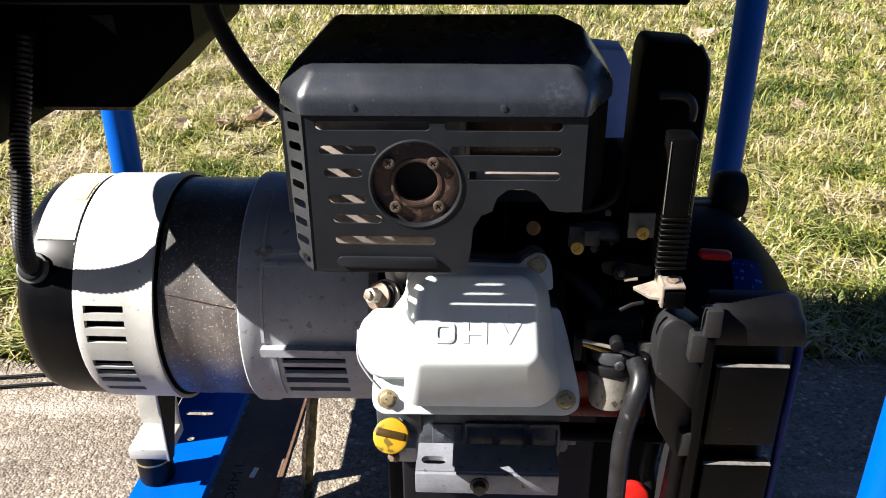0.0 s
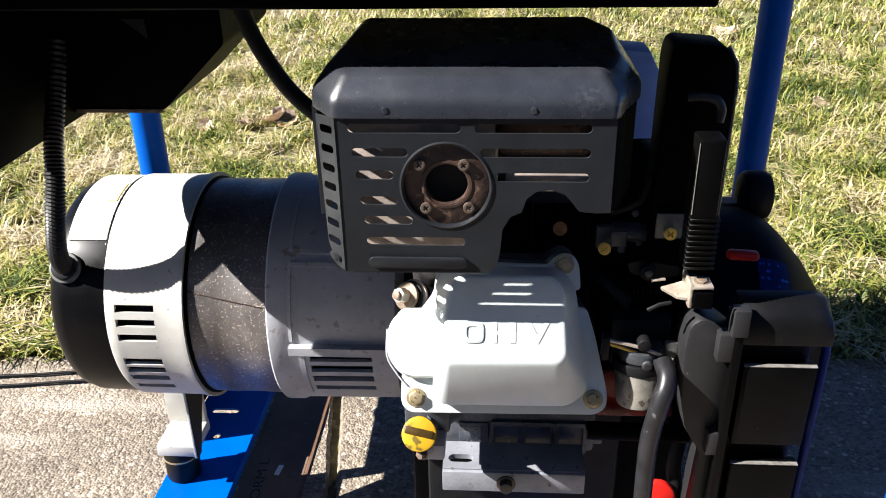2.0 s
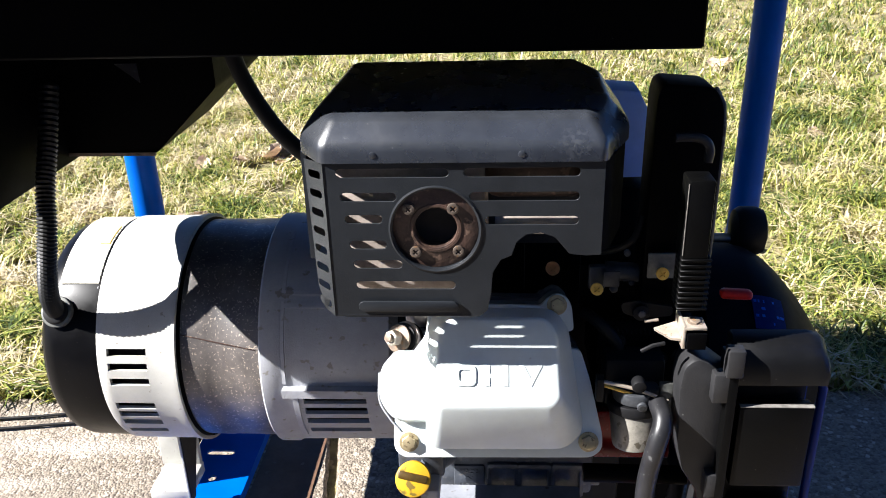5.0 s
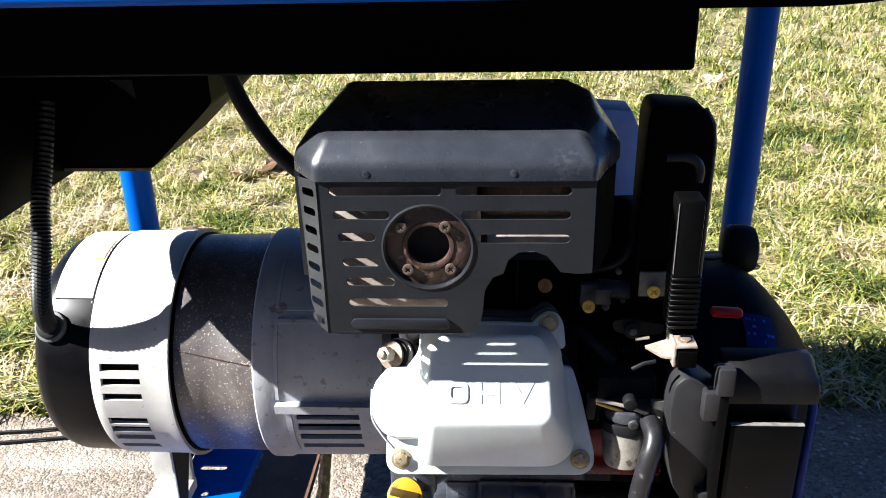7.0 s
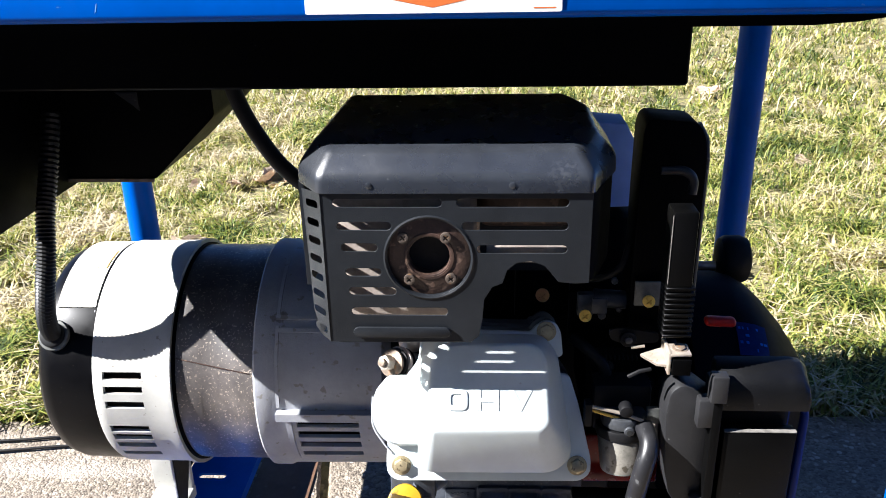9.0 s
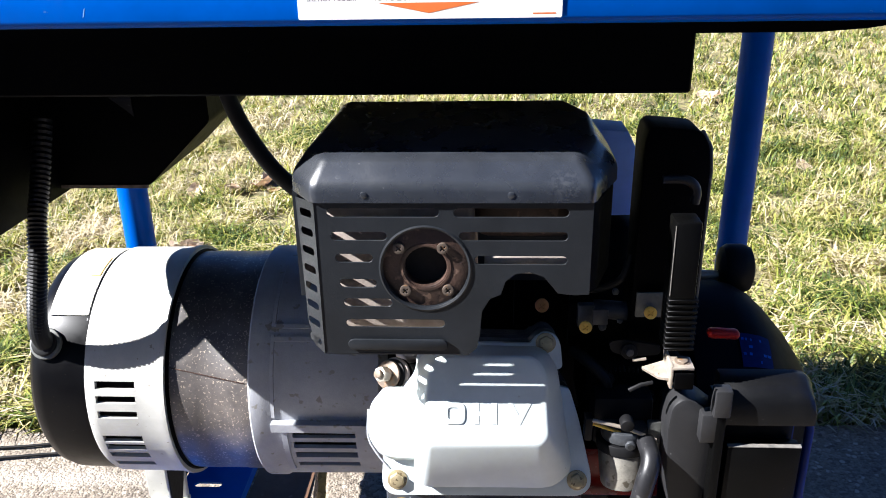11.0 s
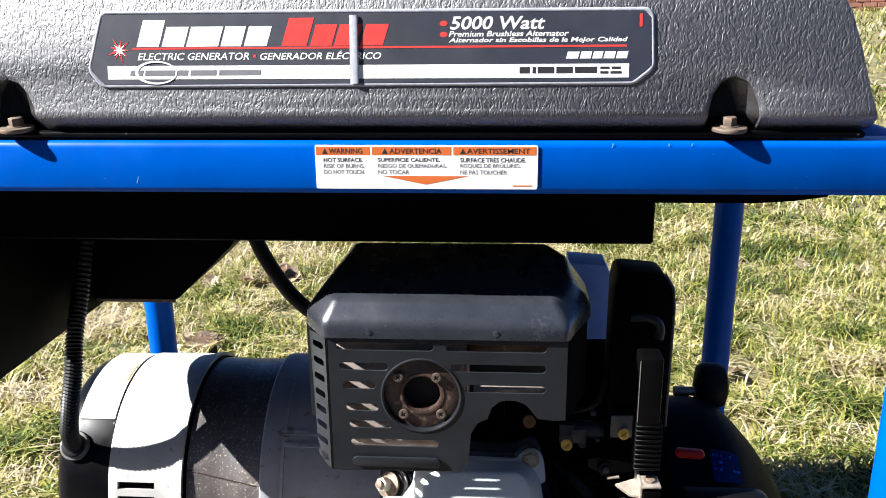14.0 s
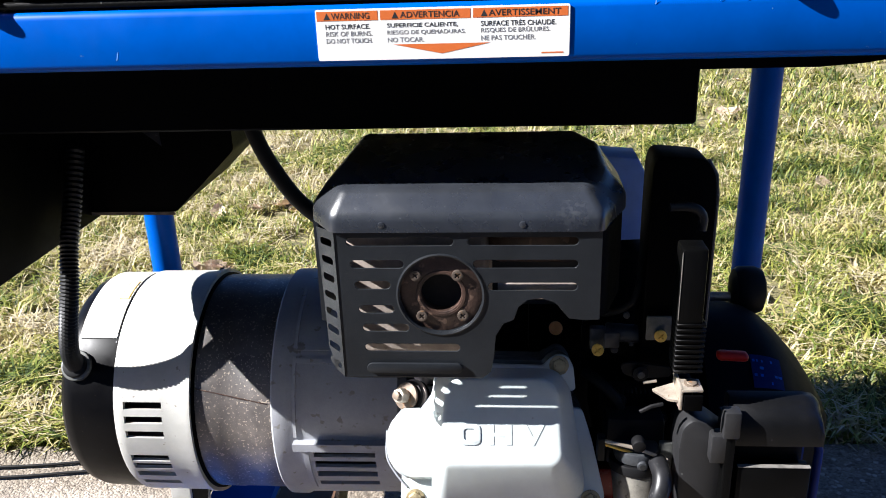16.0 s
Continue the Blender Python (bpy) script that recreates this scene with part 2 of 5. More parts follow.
def pebbled():
    """Moulded black plastic with a deep wrinkled leather grain."""
    m = material("grained_black_plastic", (0.0105, 0.0122, 0.0185), 0.60, vary=0.2, scale=40, spec=1.0)
    n, l = m.node_tree.nodes, m.node_tree.links
    gloss = n["Principled BSDF"].inputs
    gloss["Coat Weight"].default_value, gloss["Coat Roughness"].default_value, gloss["Coat IOR"].default_value = 1.0, 0.60, 1.9
    co = n.new("ShaderNodeTexCoord")
    warp = n.new("ShaderNodeTexNoise")
    warp.inputs["Scale"].default_value, warp.inputs["Detail"].default_value = 120, 2.0
    l.new(co.outputs["Object"], warp.inputs["Vector"])
    sway = n.new("ShaderNodeVectorMath")
    sway.operation = "MULTIPLY_ADD"
    l.new(warp.outputs["Color"], sway.inputs[0])
    sway.inputs[1].default_value = (0.006, 0.006, 0.006)
    l.new(co.outputs["Object"], sway.inputs[2])

    def layer(turn, stretch, scale):
        mp = n.new("ShaderNodeMapping")
        mp.inputs["Rotation"].default_value = (0, radians(turn), 0)
        mp.inputs["Scale"].default_value = (1.0, 1.0, stretch)
        l.new(sway.outputs[0], mp.inputs["Vector"])
        t = n.new("ShaderNodeTexNoise")
        t.inputs["Scale"].default_value, t.inputs["Detail"].default_value, t.inputs["Roughness"].default_value = scale, 1.5, 0.45
        l.new(mp.outputs[0], t.inputs["Vector"])
        r = n.new("ShaderNodeMapRange")
        l.new(t.outputs["Fac"], r.inputs[0])
        r.inputs[1].default_value, r.inputs[2].default_value = 0.36, 0.62
        return r.outputs[0]

    s = n.new("ShaderNodeMath")
    s.operation = "MAXIMUM"
    l.new(layer(38, 0.42, 660), s.inputs[0])
    l.new(layer(-34, 0.40, 700), s.inputs[1])
    bp = n.new("ShaderNodeBump")
    bp.inputs["Strength"].default_value = 1.0
    bp.inputs["Distance"].default_value = 0.00028
    l.new(s.outputs[0], bp.inputs["Height"])
    l.new(bp.outputs[0], gloss["Normal"])
    l.new(bp.outputs[0], gloss["Coat Normal"])
    return m


GRAIN = pebbled()


def stone():
    """Exposed aggregate: pale and brown pebbles in grey cement, with dirt at a larger scale."""
    m = bpy.data.materials.new("aggregate_concrete")
    m.use_nodes = True
    n, l = m.node_tree.nodes, m.node_tree.links
    b = n["Principled BSDF"]
    co = n.new("ShaderNodeTexCoord")
    v = n.new("ShaderNodeTexVoronoi")
    v.inputs["Scale"].default_value = 140
    v2 = n.new("ShaderNodeTexVoronoi")
    v2.inputs["Scale"].default_value = 290
    big = n.new("ShaderNodeTexNoise")
    big.inputs["Scale"].default_value, big.inputs["Detail"].default_value = 7.0, 6.0
    for t in (v, v2, big):
        l.new(co.outputs["Object"], t.inputs["Vector"])
    sep = n.new("ShaderNodeSeparateColor")
    l.new(v.outputs["Color"], sep.inputs[0])
    r = n.new("ShaderNodeValToRGB")
    el = r.color_ramp.elements
    el[0].position, el[0].color = 0.0, (0.086, 0.068, 0.049, 1)
    el[1].position, el[1].color = 1.0, (0.385, 0.338, 0.272, 1)
    for p, c in ((0.3, (0.155, 0.126, 0.092, 1)), (0.55, (0.190, 0.157, 0.118, 1)), (0.75, (0.245, 0.205, 0.158, 1)), (0.9, (0.33, 0.282, 0.225, 1))):
        e = el.new(p)
        e.color = c
    l.new(sep.outputs[0], r.inputs[0])
    small = n.new("ShaderNodeSeparateColor")
    l.new(v2.outputs["Color"], small.inputs[0])
    tone = n.new("ShaderNodeMapRange")
    l.new(small.outputs[0], tone.inputs[0])
    tone.inputs[3].default_value, tone.inputs[4].default_value = 0.05, 0.86
    grit = n.new("ShaderNodeValToRGB")
    for e, q in zip(grit.color_ramp.elements, ((0.088, 0.070, 0.052, 1), (0.265, 0.225, 0.175, 1))):
        e.color = q
    l.new(tone.outputs[0], grit.inputs[0])
    rare = n.new("ShaderNodeMath")
    rare.operation = "GREATER_THAN"
    l.new(sep.outputs[1], rare.inputs[0])
    rare.inputs[1].default_value = 0.48
    edge = n.new("ShaderNodeValToRGB")
    edge.color_ramp.elements[0].position, edge.color_ramp.elements[0].color = 0.42, (0, 0, 0, 1)
    edge.color_ramp.elements[1].position, edge.color_ramp.elements[1].color = 0.62, (1, 1, 1, 1)
    l.new(v.outputs["Distance"], edge.inputs[0])
    mx = n.new("ShaderNodeMix")
    mx.data_type = "RGBA"
    inside = n.new("ShaderNodeMath")
    inside.operation = "SUBTRACT"
    inside.use_clamp = True
    l.new(rare.outputs[0], inside.inputs[0])
    l.new(edge.outputs[0], inside.inputs[1])
    l.new(inside.outputs[0], mx.inputs[0])
    l.new(grit.outputs[0], mx.inputs[6])
    l.new(r.outputs[0], mx.inputs[7])
    br = n.new("ShaderNodeMapRange")
    l.new(big.outputs["Fac"], br.inputs[0])
    br.inputs[1].default_value, br.inputs[2].default_value = 0.3, 0.7
    br.inputs[3].default_value, br.inputs[4].default_value = 0.80, 1.22
    hsv = n.new("ShaderNodeHueSaturation")
    l.new(br.outputs[0], hsv.inputs["Value"])
    mp = n.new("ShaderNodeMapping")
    mp.inputs["Scale"].default_value = (1.2, 9.0, 1.0)
    streak = n.new("ShaderNodeTexNoise")
    streak.inputs["Scale"].default_value, streak.inputs["Detail"].default_value = 1.6, 6.0
    l.new(co.outputs["Object"], mp.inputs["Vector"])
    l.new(mp.outputs[0], streak.inputs["Vector"])
    gate = n.new("ShaderNodeMapRange")
    l.new(streak.outputs["Fac"], gate.inputs[0])
    gate.inputs[1].default_value, gate.inputs[2].default_value, gate.inputs[4].default_value = 0.56, 0.70, 0.55
    chalk = n.new("ShaderNodeMix")
    chalk.data_type = "RGBA"
    l.new(gate.outputs[0], chalk.inputs[0])
    l.new(mx.outputs[2], chalk.inputs[6])
    chalk.inputs[7].default_value = (0.36, 0.315, 0.26, 1)
    l.new(chalk.outputs[2], hsv.inputs["Color"])
    l.new(hsv.outputs[0], b.inputs["Base Color"])
    b.inputs["Roughness"].default_value = 0.85
    hsv.inputs["Saturation"].default_value = 1.05
    sm = n.new("ShaderNodeMath")
    sm.operation = "ADD"
    l.new(v.outputs["Distance"], sm.inputs[0])
    l.new(v2.outputs["Distance"], sm.inputs[1])
    bp = n.new("ShaderNodeBump")
    bp.invert = True
    bp.inputs["Strength"].default_value, bp.inputs["Distance"].default_value = 0.7, 0.0022
    l.new(sm.outputs[0], bp.inputs["Height"])
    l.new(bp.outputs[0], b.inputs["Normal"])
    return m


STONE = stone()
SOIL = material("thatchy_soil", (0.105, 0.094, 0.038), 0.95, vary=0.5, scale=12, bump=0.01, bump_scale=60, tint=(0.16, 0.14, 0.06), spots=(0.24, 0.20, 0.10), spot_scale=45, spot_at=0.55)
BOARD = material("weathered_dark_board", (0.125, 0.080, 0.054), 0.8, vary=0.4, scale=14, bump=0.0005, bump_scale=120, spots=(0.15, 0.11, 0.08), spot_scale=60, spot_at=0.68)
BOARDEDGE = material("cut_board_edge", (0.115, 0.058, 0.030), 0.8, vary=0.4, scale=40)
# Blue tone chosen so the unseen rear wall gives bluish fill.
SIDING = material("blue_fill_siding", (0.30, 0.37, 0.48), 0.8, vary=0.1, scale=3, bump=0.002, bump_scale=20)
BRICK = material("red_brick", (0.30, 0.135, 0.092), 0.85, vary=0.25, scale=8, bump=0.002, bump_scale=60, per_object=0.2)


def blades():
    m = bpy.data.materials.new("grass_blades")
    m.use_nodes = True
    n, l = m.node_tree.nodes, m.node_tree.links
    b = n["Principled BSDF"]
    g = n.new("ShaderNodeNewGeometry")
    r = n.new("ShaderNodeValToRGB")
    el = r.color_ramp.elements
    el[0].position, el[0].color = 0.0, (0.046, 0.070, 0.012, 1)
    el[1].position, el[1].color = 1.0, (0.52, 0.45, 0.31, 1)
    for p, c in ((0.2, (0.116, 0.168, 0.020, 1)), (0.42, (0.262, 0.270, 0.042, 1)), (0.60, (0.370, 0.335, 0.100, 1)), (0.75, (0.420, 0.355, 0.160, 1)), (0.9, (0.49, 0.41, 0.235, 1))):
        e = el.new(p)
        e.color = c
    co = n.new("ShaderNodeTexCoord")
    t = n.new("ShaderNodeTexNoise")
    t.inputs["Scale"].default_value, t.inputs["Detail"].default_value = 4.5, 5.0
    l.new(co.outputs["Object"], t.inputs["Vector"])
    a = n.new("ShaderNodeMath")
    a.operation = "MULTIPLY_ADD"
    sep = n.new("ShaderNodeSeparateXYZ")
    l.new(co.outputs["Object"], sep.inputs[0])
    # Moves blades on the left towards the straw end of the ramp.
    dry = n.new("ShaderNodeMapRange")
    l.new(sep.outputs[0], dry.inputs[0])
    dry.inputs[1].default_value, dry.inputs[2].default_value, dry.inputs[3].default_value, dry.inputs[4].default_value = -0.1, -0.9, -1.47, -1.25
    l.new(t.outputs["Fac"], a.inputs[0])
    l.new(dry.outputs[0], a.inputs[2])
    a.inputs[1].default_value = 2.9
    s = n.new("ShaderNodeMath")
    s.use_clamp = True
    l.new(g.outputs["Random Per Island"], s.inputs[0])
    l.new(a.outputs[0], s.inputs[1])
    l.new(s.outputs[0], r.inputs[0])
    l.new(r.outputs[0], b.inputs["Base Color"])
    b.inputs["Roughness"].default_value = 0.6
    tr = n.new("ShaderNodeBsdfTranslucent")
    l.new(r.outputs[0], tr.inputs[0])
    ms = n.new("ShaderNodeMixShader")
    ms.inputs[0].default_value = 0.3
    l.new(b.outputs[0], ms.inputs[1])
    l.new(tr.outputs[0], ms.inputs[2])
    l.new(ms.outputs[0], n["Material Output"].inputs[0])
    return m


BLADES = blades()
LEAF = material("dry_leaf", (0.46, 0.335, 0.25), 0.7, vary=0.3, scale=50, per_object=0.3, tint=(0.62, 0.50, 0.40))

# ---- shapes ----
BASE = Vector((0, 0.6, 0))


def mesh_of(name, bm, mat, smooth=False, sharp=40):
    me = bpy.data.meshes.new(name)
    bmesh.ops.recalc_face_normals(bm, faces=bm.faces)
    if smooth:
        for fc in bm.faces:
            fc.smooth = True
        for e in bm.edges:
            if len(e.link_faces) == 2 and e.calc_face_angle(0) > radians(sharp):
                e.smooth = False
    bm.to_mesh(me)
    bm.free()
    me.materials.append(mat)
    return me


def part(name, bm, mat, parent, label="", smooth=True, m=None):
    """One mesh under a thing or under a part; its shape is given in the world's metres."""
    ob = new(name, bm if isinstance(bm, bpy.types.Mesh) else mesh_of(name, bm, mat, smooth))
    ob.parent = parent
    if parent and parent.type == "EMPTY":
        ob.matrix_parent_inverse = parent.matrix_basis.inverted()
    if m is not None:
        ob.matrix_basis = m
    return tagged(ob, label)


def thing(name, label, category, at, group="", kind=""):
    ob = new(name)
    ob.empty_display_size = 0.05
    ob.matrix_basis = Matrix.Translation(at)
    return tagged(ob, label, category, group, kind)


def box(x0, x1, y0, y1, z0, z1, bevel=0.0, seg=2, m=None, bm=None):
    own = bmesh.new()
    r = bmesh.ops.create_cube(own, size=1)
    for v in own.verts:
        v.co = Vector(((x0 + x1) / 2 + v.co.x * (x1 - x0), (y0 + y1) / 2 + v.co.y * (y1 - y0), (z0 + z1) / 2 + v.co.z * (z1 - z0)))
    if bevel:
        bmesh.ops.bevel(own, geom=list(own.edges), offset=bevel, segments=seg, affect="EDGES", profile=0.5)
    if m is not None:
        own.transform(m)
    return join(bm, own) if bm else own


def join(bm, other):
    me = bpy.data.meshes.new("joined")
    other.to_mesh(me)
    other.free()
    bm.from_mesh(me)
    bpy.data.meshes.remove(me)
    return bm


def cyl(a, b, r0, r1=None, n=32, bevel=0.0):
    a, b = Vector(a), Vector(b)
    bm = bmesh.new()
    d = (b - a).length
    bmesh.ops.create_cone(bm, cap_ends=True, segments=n, radius1=r0, radius2=r0 if r1 is None else r1, depth=d)
    if bevel:
        rim = [e for e in bm.edges if abs(e.verts[0].co.z - e.verts[1].co.z) < 1e-6]
        bmesh.ops.bevel(bm, geom=rim, offset=bevel, segments=2, affect="EDGES", profile=0.5)
    bm.transform(Matrix.Translation((a + b) / 2) @ (b - a).to_track_quat("Z", "Y").to_matrix().to_4x4())
    return bm


def loft(rings, caps=True):
    bm = bmesh.new()
    vs = [[bm.verts.new(p) for p in ring] for ring in rings]
    k = len(rings[0])
    for a, b in zip(vs, vs[1:]):
        for i in range(k):
            bm.faces.new((a[i], a[(i + 1) % k], b[(i + 1) % k], b[i]))
    if caps:
        bm.faces.new(vs[0])
        bm.faces.new(vs[-1])
    return bm


def smooth_path(points, steps=10):
    """Points along a Catmull-Rom curve."""
    p = [Vector(q) for q in points]
    p = [2 * p[0] - p[1], *p, 2 * p[-1] - p[-2]]
    out = []
    for i in range(1, len(p) - 2):
        for s in range(steps):
            t = s / steps
            out.append(0.5 * (2 * p[i] + (p[i + 1] - p[i - 1]) * t + (2 * p[i - 1] - 5 * p[i] + 4 * p[i + 1] - p[i + 2]) * t * t
                              + (3 * p[i] - p[i - 1] - 3 * p[i + 1] + p[i + 2]) * t ** 3))
    return out + [p[-2]]


def pipe(points, r, n=14, ridge=0.0):
    """A tube along points; ridge: every second ring is that much thicker."""
    rings = []
    side = None
    for i, p in enumerate(points):
        d = (points[min(i + 1, len(points) - 1)] - points[max(i - 1, 0)]).normalized()
        side = (side - d * side.dot(d)).normalized() if side else d.orthogonal().normalized()
        up = d.cross(side)
        rr = r + (ridge if i % 2 else 0)
        rings.append([p + (side * math.cos(a) + up * math.sin(a)) * rr for a in (2 * math.pi * k / n for k in range(n))])
    return loft(rings)


def shape(outline, holes=(), thick=0.002, m=None, bevel=0.0):
    """A plate in the x-y plane with holes through it, thick on both sides of it in all, laid at m."""
    cu = bpy.data.curves.new("outline", "CURVE")
    cu.dimensions, cu.fill_mode, cu.extrude = "2D", "BOTH", thick / 2
    cu.bevel_depth, cu.bevel_resolution = bevel, 1
    for loop in (outline, *holes):
        sp = cu.splines.new("POLY")
        sp.points.add(len(loop) - 1)
        for q, (x, y) in zip(sp.points, loop):
            q.co = (x, y, 0, 1)
        sp.use_cyclic_u = True
    return from_curve(cu, m)


def from_curve(cu, m=None):
    ob = bpy.data.objects.new("outline", cu)
    me = ob.to_mesh()
    bm = bmesh.new()
    bm.from_mesh(me)
    ob.to_mesh_clear()
    bpy.data.objects.remove(ob)
    bpy.data.curves.remove(cu)
    bmesh.ops.remove_doubles(bm, verts=bm.verts, dist=1e-6)
    if m is not None:
        bm.transform(m)
    return bm


FRONT = pose(0, 0, 0, 90)


def upright(y):
    """Lays a plate drawn in x and z at that depth, facing the front."""
    return Matrix.Translation((0, y, 0)) @ FRONT


def stadium(x, z, w, h, n=5):
    r = h / 2
    pts = []
    for cx, a0 in ((x + w / 2 - r, -90), (x - w / 2 + r, 90)):
        pts += [(cx + r * math.cos(radians(a0 + 180 * k / n)), z + r * math.sin(radians(a0 + 180 * k / n))) for k in range(n + 1)]
    return pts


def circle(x, z, r, n=40):
    return [(x + r * math.cos(2 * math.pi * k / n), z + r * math.sin(2 * math.pi * k / n)) for k in range(n)]


def rounded(pts, r, n=4):
    """A polygon with its corners rounded."""
    out = []
    for i, p in enumerate(pts):
        p, a, b = Vector(p), Vector(pts[i - 1]), Vector(pts[(i + 1) % len(pts)])
        k = min(r, (a - p).length * 0.45, (b - p).length * 0.45)
        s, e = p + (a - p).normalized() * k, p + (b - p).normalized() * k
        out += [tuple(s.lerp(p, t).lerp(p.lerp(e, t), t)) for t in (j / n for j in range(n + 1))]
    return out


def words(body, x, z, width, height, m, shear=0.0, thick=0.00008, bold=0.0):
    """Lettering in x and z: its lower left corner, its width and height, laid at m."""
    cu = bpy.data.curves.new("words", "FONT")
    cu.body, cu.size, cu.shear, cu.extrude, cu.offset = body, 1.0, shear, 0.001, bold
    cu.resolution_u = 3
    bm = from_curve(cu)
    xs, ys = [v.co.x for v in bm.verts], [v.co.y for v in bm.verts]
    sx, sy = width / (max(xs) - min(xs)), height / (max(ys) - min(ys))
    x0, y0 = min(xs), min(ys)
    for v in bm.verts:
        v.co = Vector((x + (v.co.x - x0) * sx, z + (v.co.y - y0) * sy, v.co.z / 0.002 * thick))
    bm.transform(m)
    return bm


def hex_bolt(parent, at, way, r, mat, name="bolt", washer=True, tall=None, label=""):
    """A flanged hexagon head that faces along way."""
    at, way = Vector(at), Vector(way).normalized()
    tall = tall or r * 0.9
    bm = cyl(at, at + way * tall, r, n=6, bevel=r * 0.12)
    if washer:
        join(bm, cyl(at - way * r * 0.05, at + way * r * 0.22, r * 1.35, n=24, bevel=r * 0.06))
    return part(name, bm, mat, parent, label)


def cross_screw(parent, at, way, r, mat, name="screw", label=""):
    """A domed screw head with a cross recess."""
    at, way = Vector(at), Vector(way).normalized()
    k = r * 0.18
    arms = [(k, r * 0.62), (-k, r * 0.62), (-k, k), (-r * 0.62, k), (-r * 0.62, -k), (-k, -k), (-k, -r * 0.62), (k, -r * 0.62), (k, -k), (r * 0.62, -k), (r * 0.62, k), (k, k)]
    turn = way.to_track_quat("Z", "Y").to_matrix().to_4x4()
    bm = shape(circle(0, 0, r, 24), [arms], r * 0.5, Matrix.Translation(at + way * r * 0.3) @ turn @ pose(0, 0, 0, 0, 0, 40), bevel=r * 0.06)
    join(bm, cyl(at - way * r * 0.1, at + way * r * 0.1, r, n=24))
    return part(name, bm, mat, parent, label)

# ---- setting ----
def slab_mesh(pts, top=-0.05, depth=0.08):
    rng = random.Random(round(1000 * sum(p[0] + p[1] for p in pts)))
    r = []
    corners = rounded(pts, 0.01, 2)
    for p, q in zip(corners, corners[1:] + corners[:1]):
        p, q = Vector(p), Vector(q)
        k = max(1, min(160, int((q - p).length / 0.012)))
        side = Vector((p.y - q.y, q.x - p.x)).normalized()
        r += [tuple(p.lerp(q, j / k) + side * (rng.uniform(0, 0.0022) if j else 0)) for j in range(k)]
    low = [(x, y, top - depth) for x, y in r]
    cx, cy = sum(p[0] for p in pts) / len(pts), sum(p[1] for p in pts) / len(pts)
    hw, hd = max(abs(p[0] - cx) for p in pts), max(abs(p[1] - cy) for p in pts)
    mid = [(x, y, top - 0.006) for x, y in r]
    up = [(cx + (x - cx) * (1 - 0.004 / hw), cy + (y - cy) * (1 - 0.004 / hd), top - rng.uniform(0, 0.0008)) for x, y in r]
    return loft([low, mid, up])


GZ = -0.05


def joint_x(y):
    return -0.175 - 0.142 * (y - 0.86)


def edge_y(x):
    return 1.062 + 0.03 * x


pavement = new("pavement", mesh_of("pavement", box(-6, 6, -6, 1.0, GZ - 0.2, GZ - 0.012), SOIL))
tagged(pavement, "grey exposed aggregate concrete path with a soil-filled joint", "pavement", kind="structure")
for a, b in ((-1.5, 0), (0, 1.55)):
    for y0, y1 in ((-1.6, -0.31), (-0.30, None)):
        q = []
        for k, (u, y) in enumerate(((a, y0), (b, y0), (b, y1), (a, y1))):
            yy = edge_y(u) if y is None else y
            q.append((joint_x(yy) + u + (0.0048 if u == 0 and a == 0 else -0.0048 if u == 0 else 0), yy))
        slab = part("slab", slab_mesh(q), STONE, pavement)
for a, b in ((-5.0, -1.512), (1.562, 5.0)):
    q = [(joint_x(y) + u, y if y < 0 else edge_y(u)) for u, y in ((a, -1.6), (b, -1.6), (b, 1.0), (a, 1.0))]
    part("slab", slab_mesh(q), STONE, pavement)


def lawn_z(x, y):
    return GZ - 0.012 + 0.075 * max(0.0, y - 4.0) * min(1.0, max(0, y - 4.0) / 3) if y < 13 else GZ + 0.66


bm = bmesh.new()
xs = [-60, -25, -10] + [-6 + 0.4 * i for i in range(41)] + [14, 25, 60]
ys = [0.99, 1.06, 1.15, 1.3] + [1.5 + 0.4 * i for i in range(30)] + [14, 20, 40, 90]
grid = [[bm.verts.new((x, y, lawn_z(x, y) + 0.008 * noise.noise((x * 2.5, y * 2.5, 0)) * (y > 1.12))) for x in xs] for y in ys]
for r0, r1 in zip(grid, grid[1:]):
    for i in range(len(xs) - 1):
        bm.faces.new((r0[i], r0[i + 1], r1[i + 1], r1[i]))
ground = new("ground", mesh_of("ground", bm, SOIL, True))
tagged(ground, "thin lawn soil with dry thatch beside the path", "ground", kind="structure")
verge = new("ground", mesh_of("ground", box(-60, 60, -60, -1.62, GZ - 0.3, GZ - 0.02), SOIL))
tagged(verge, "lawn soil behind the path", "ground", kind="structure")


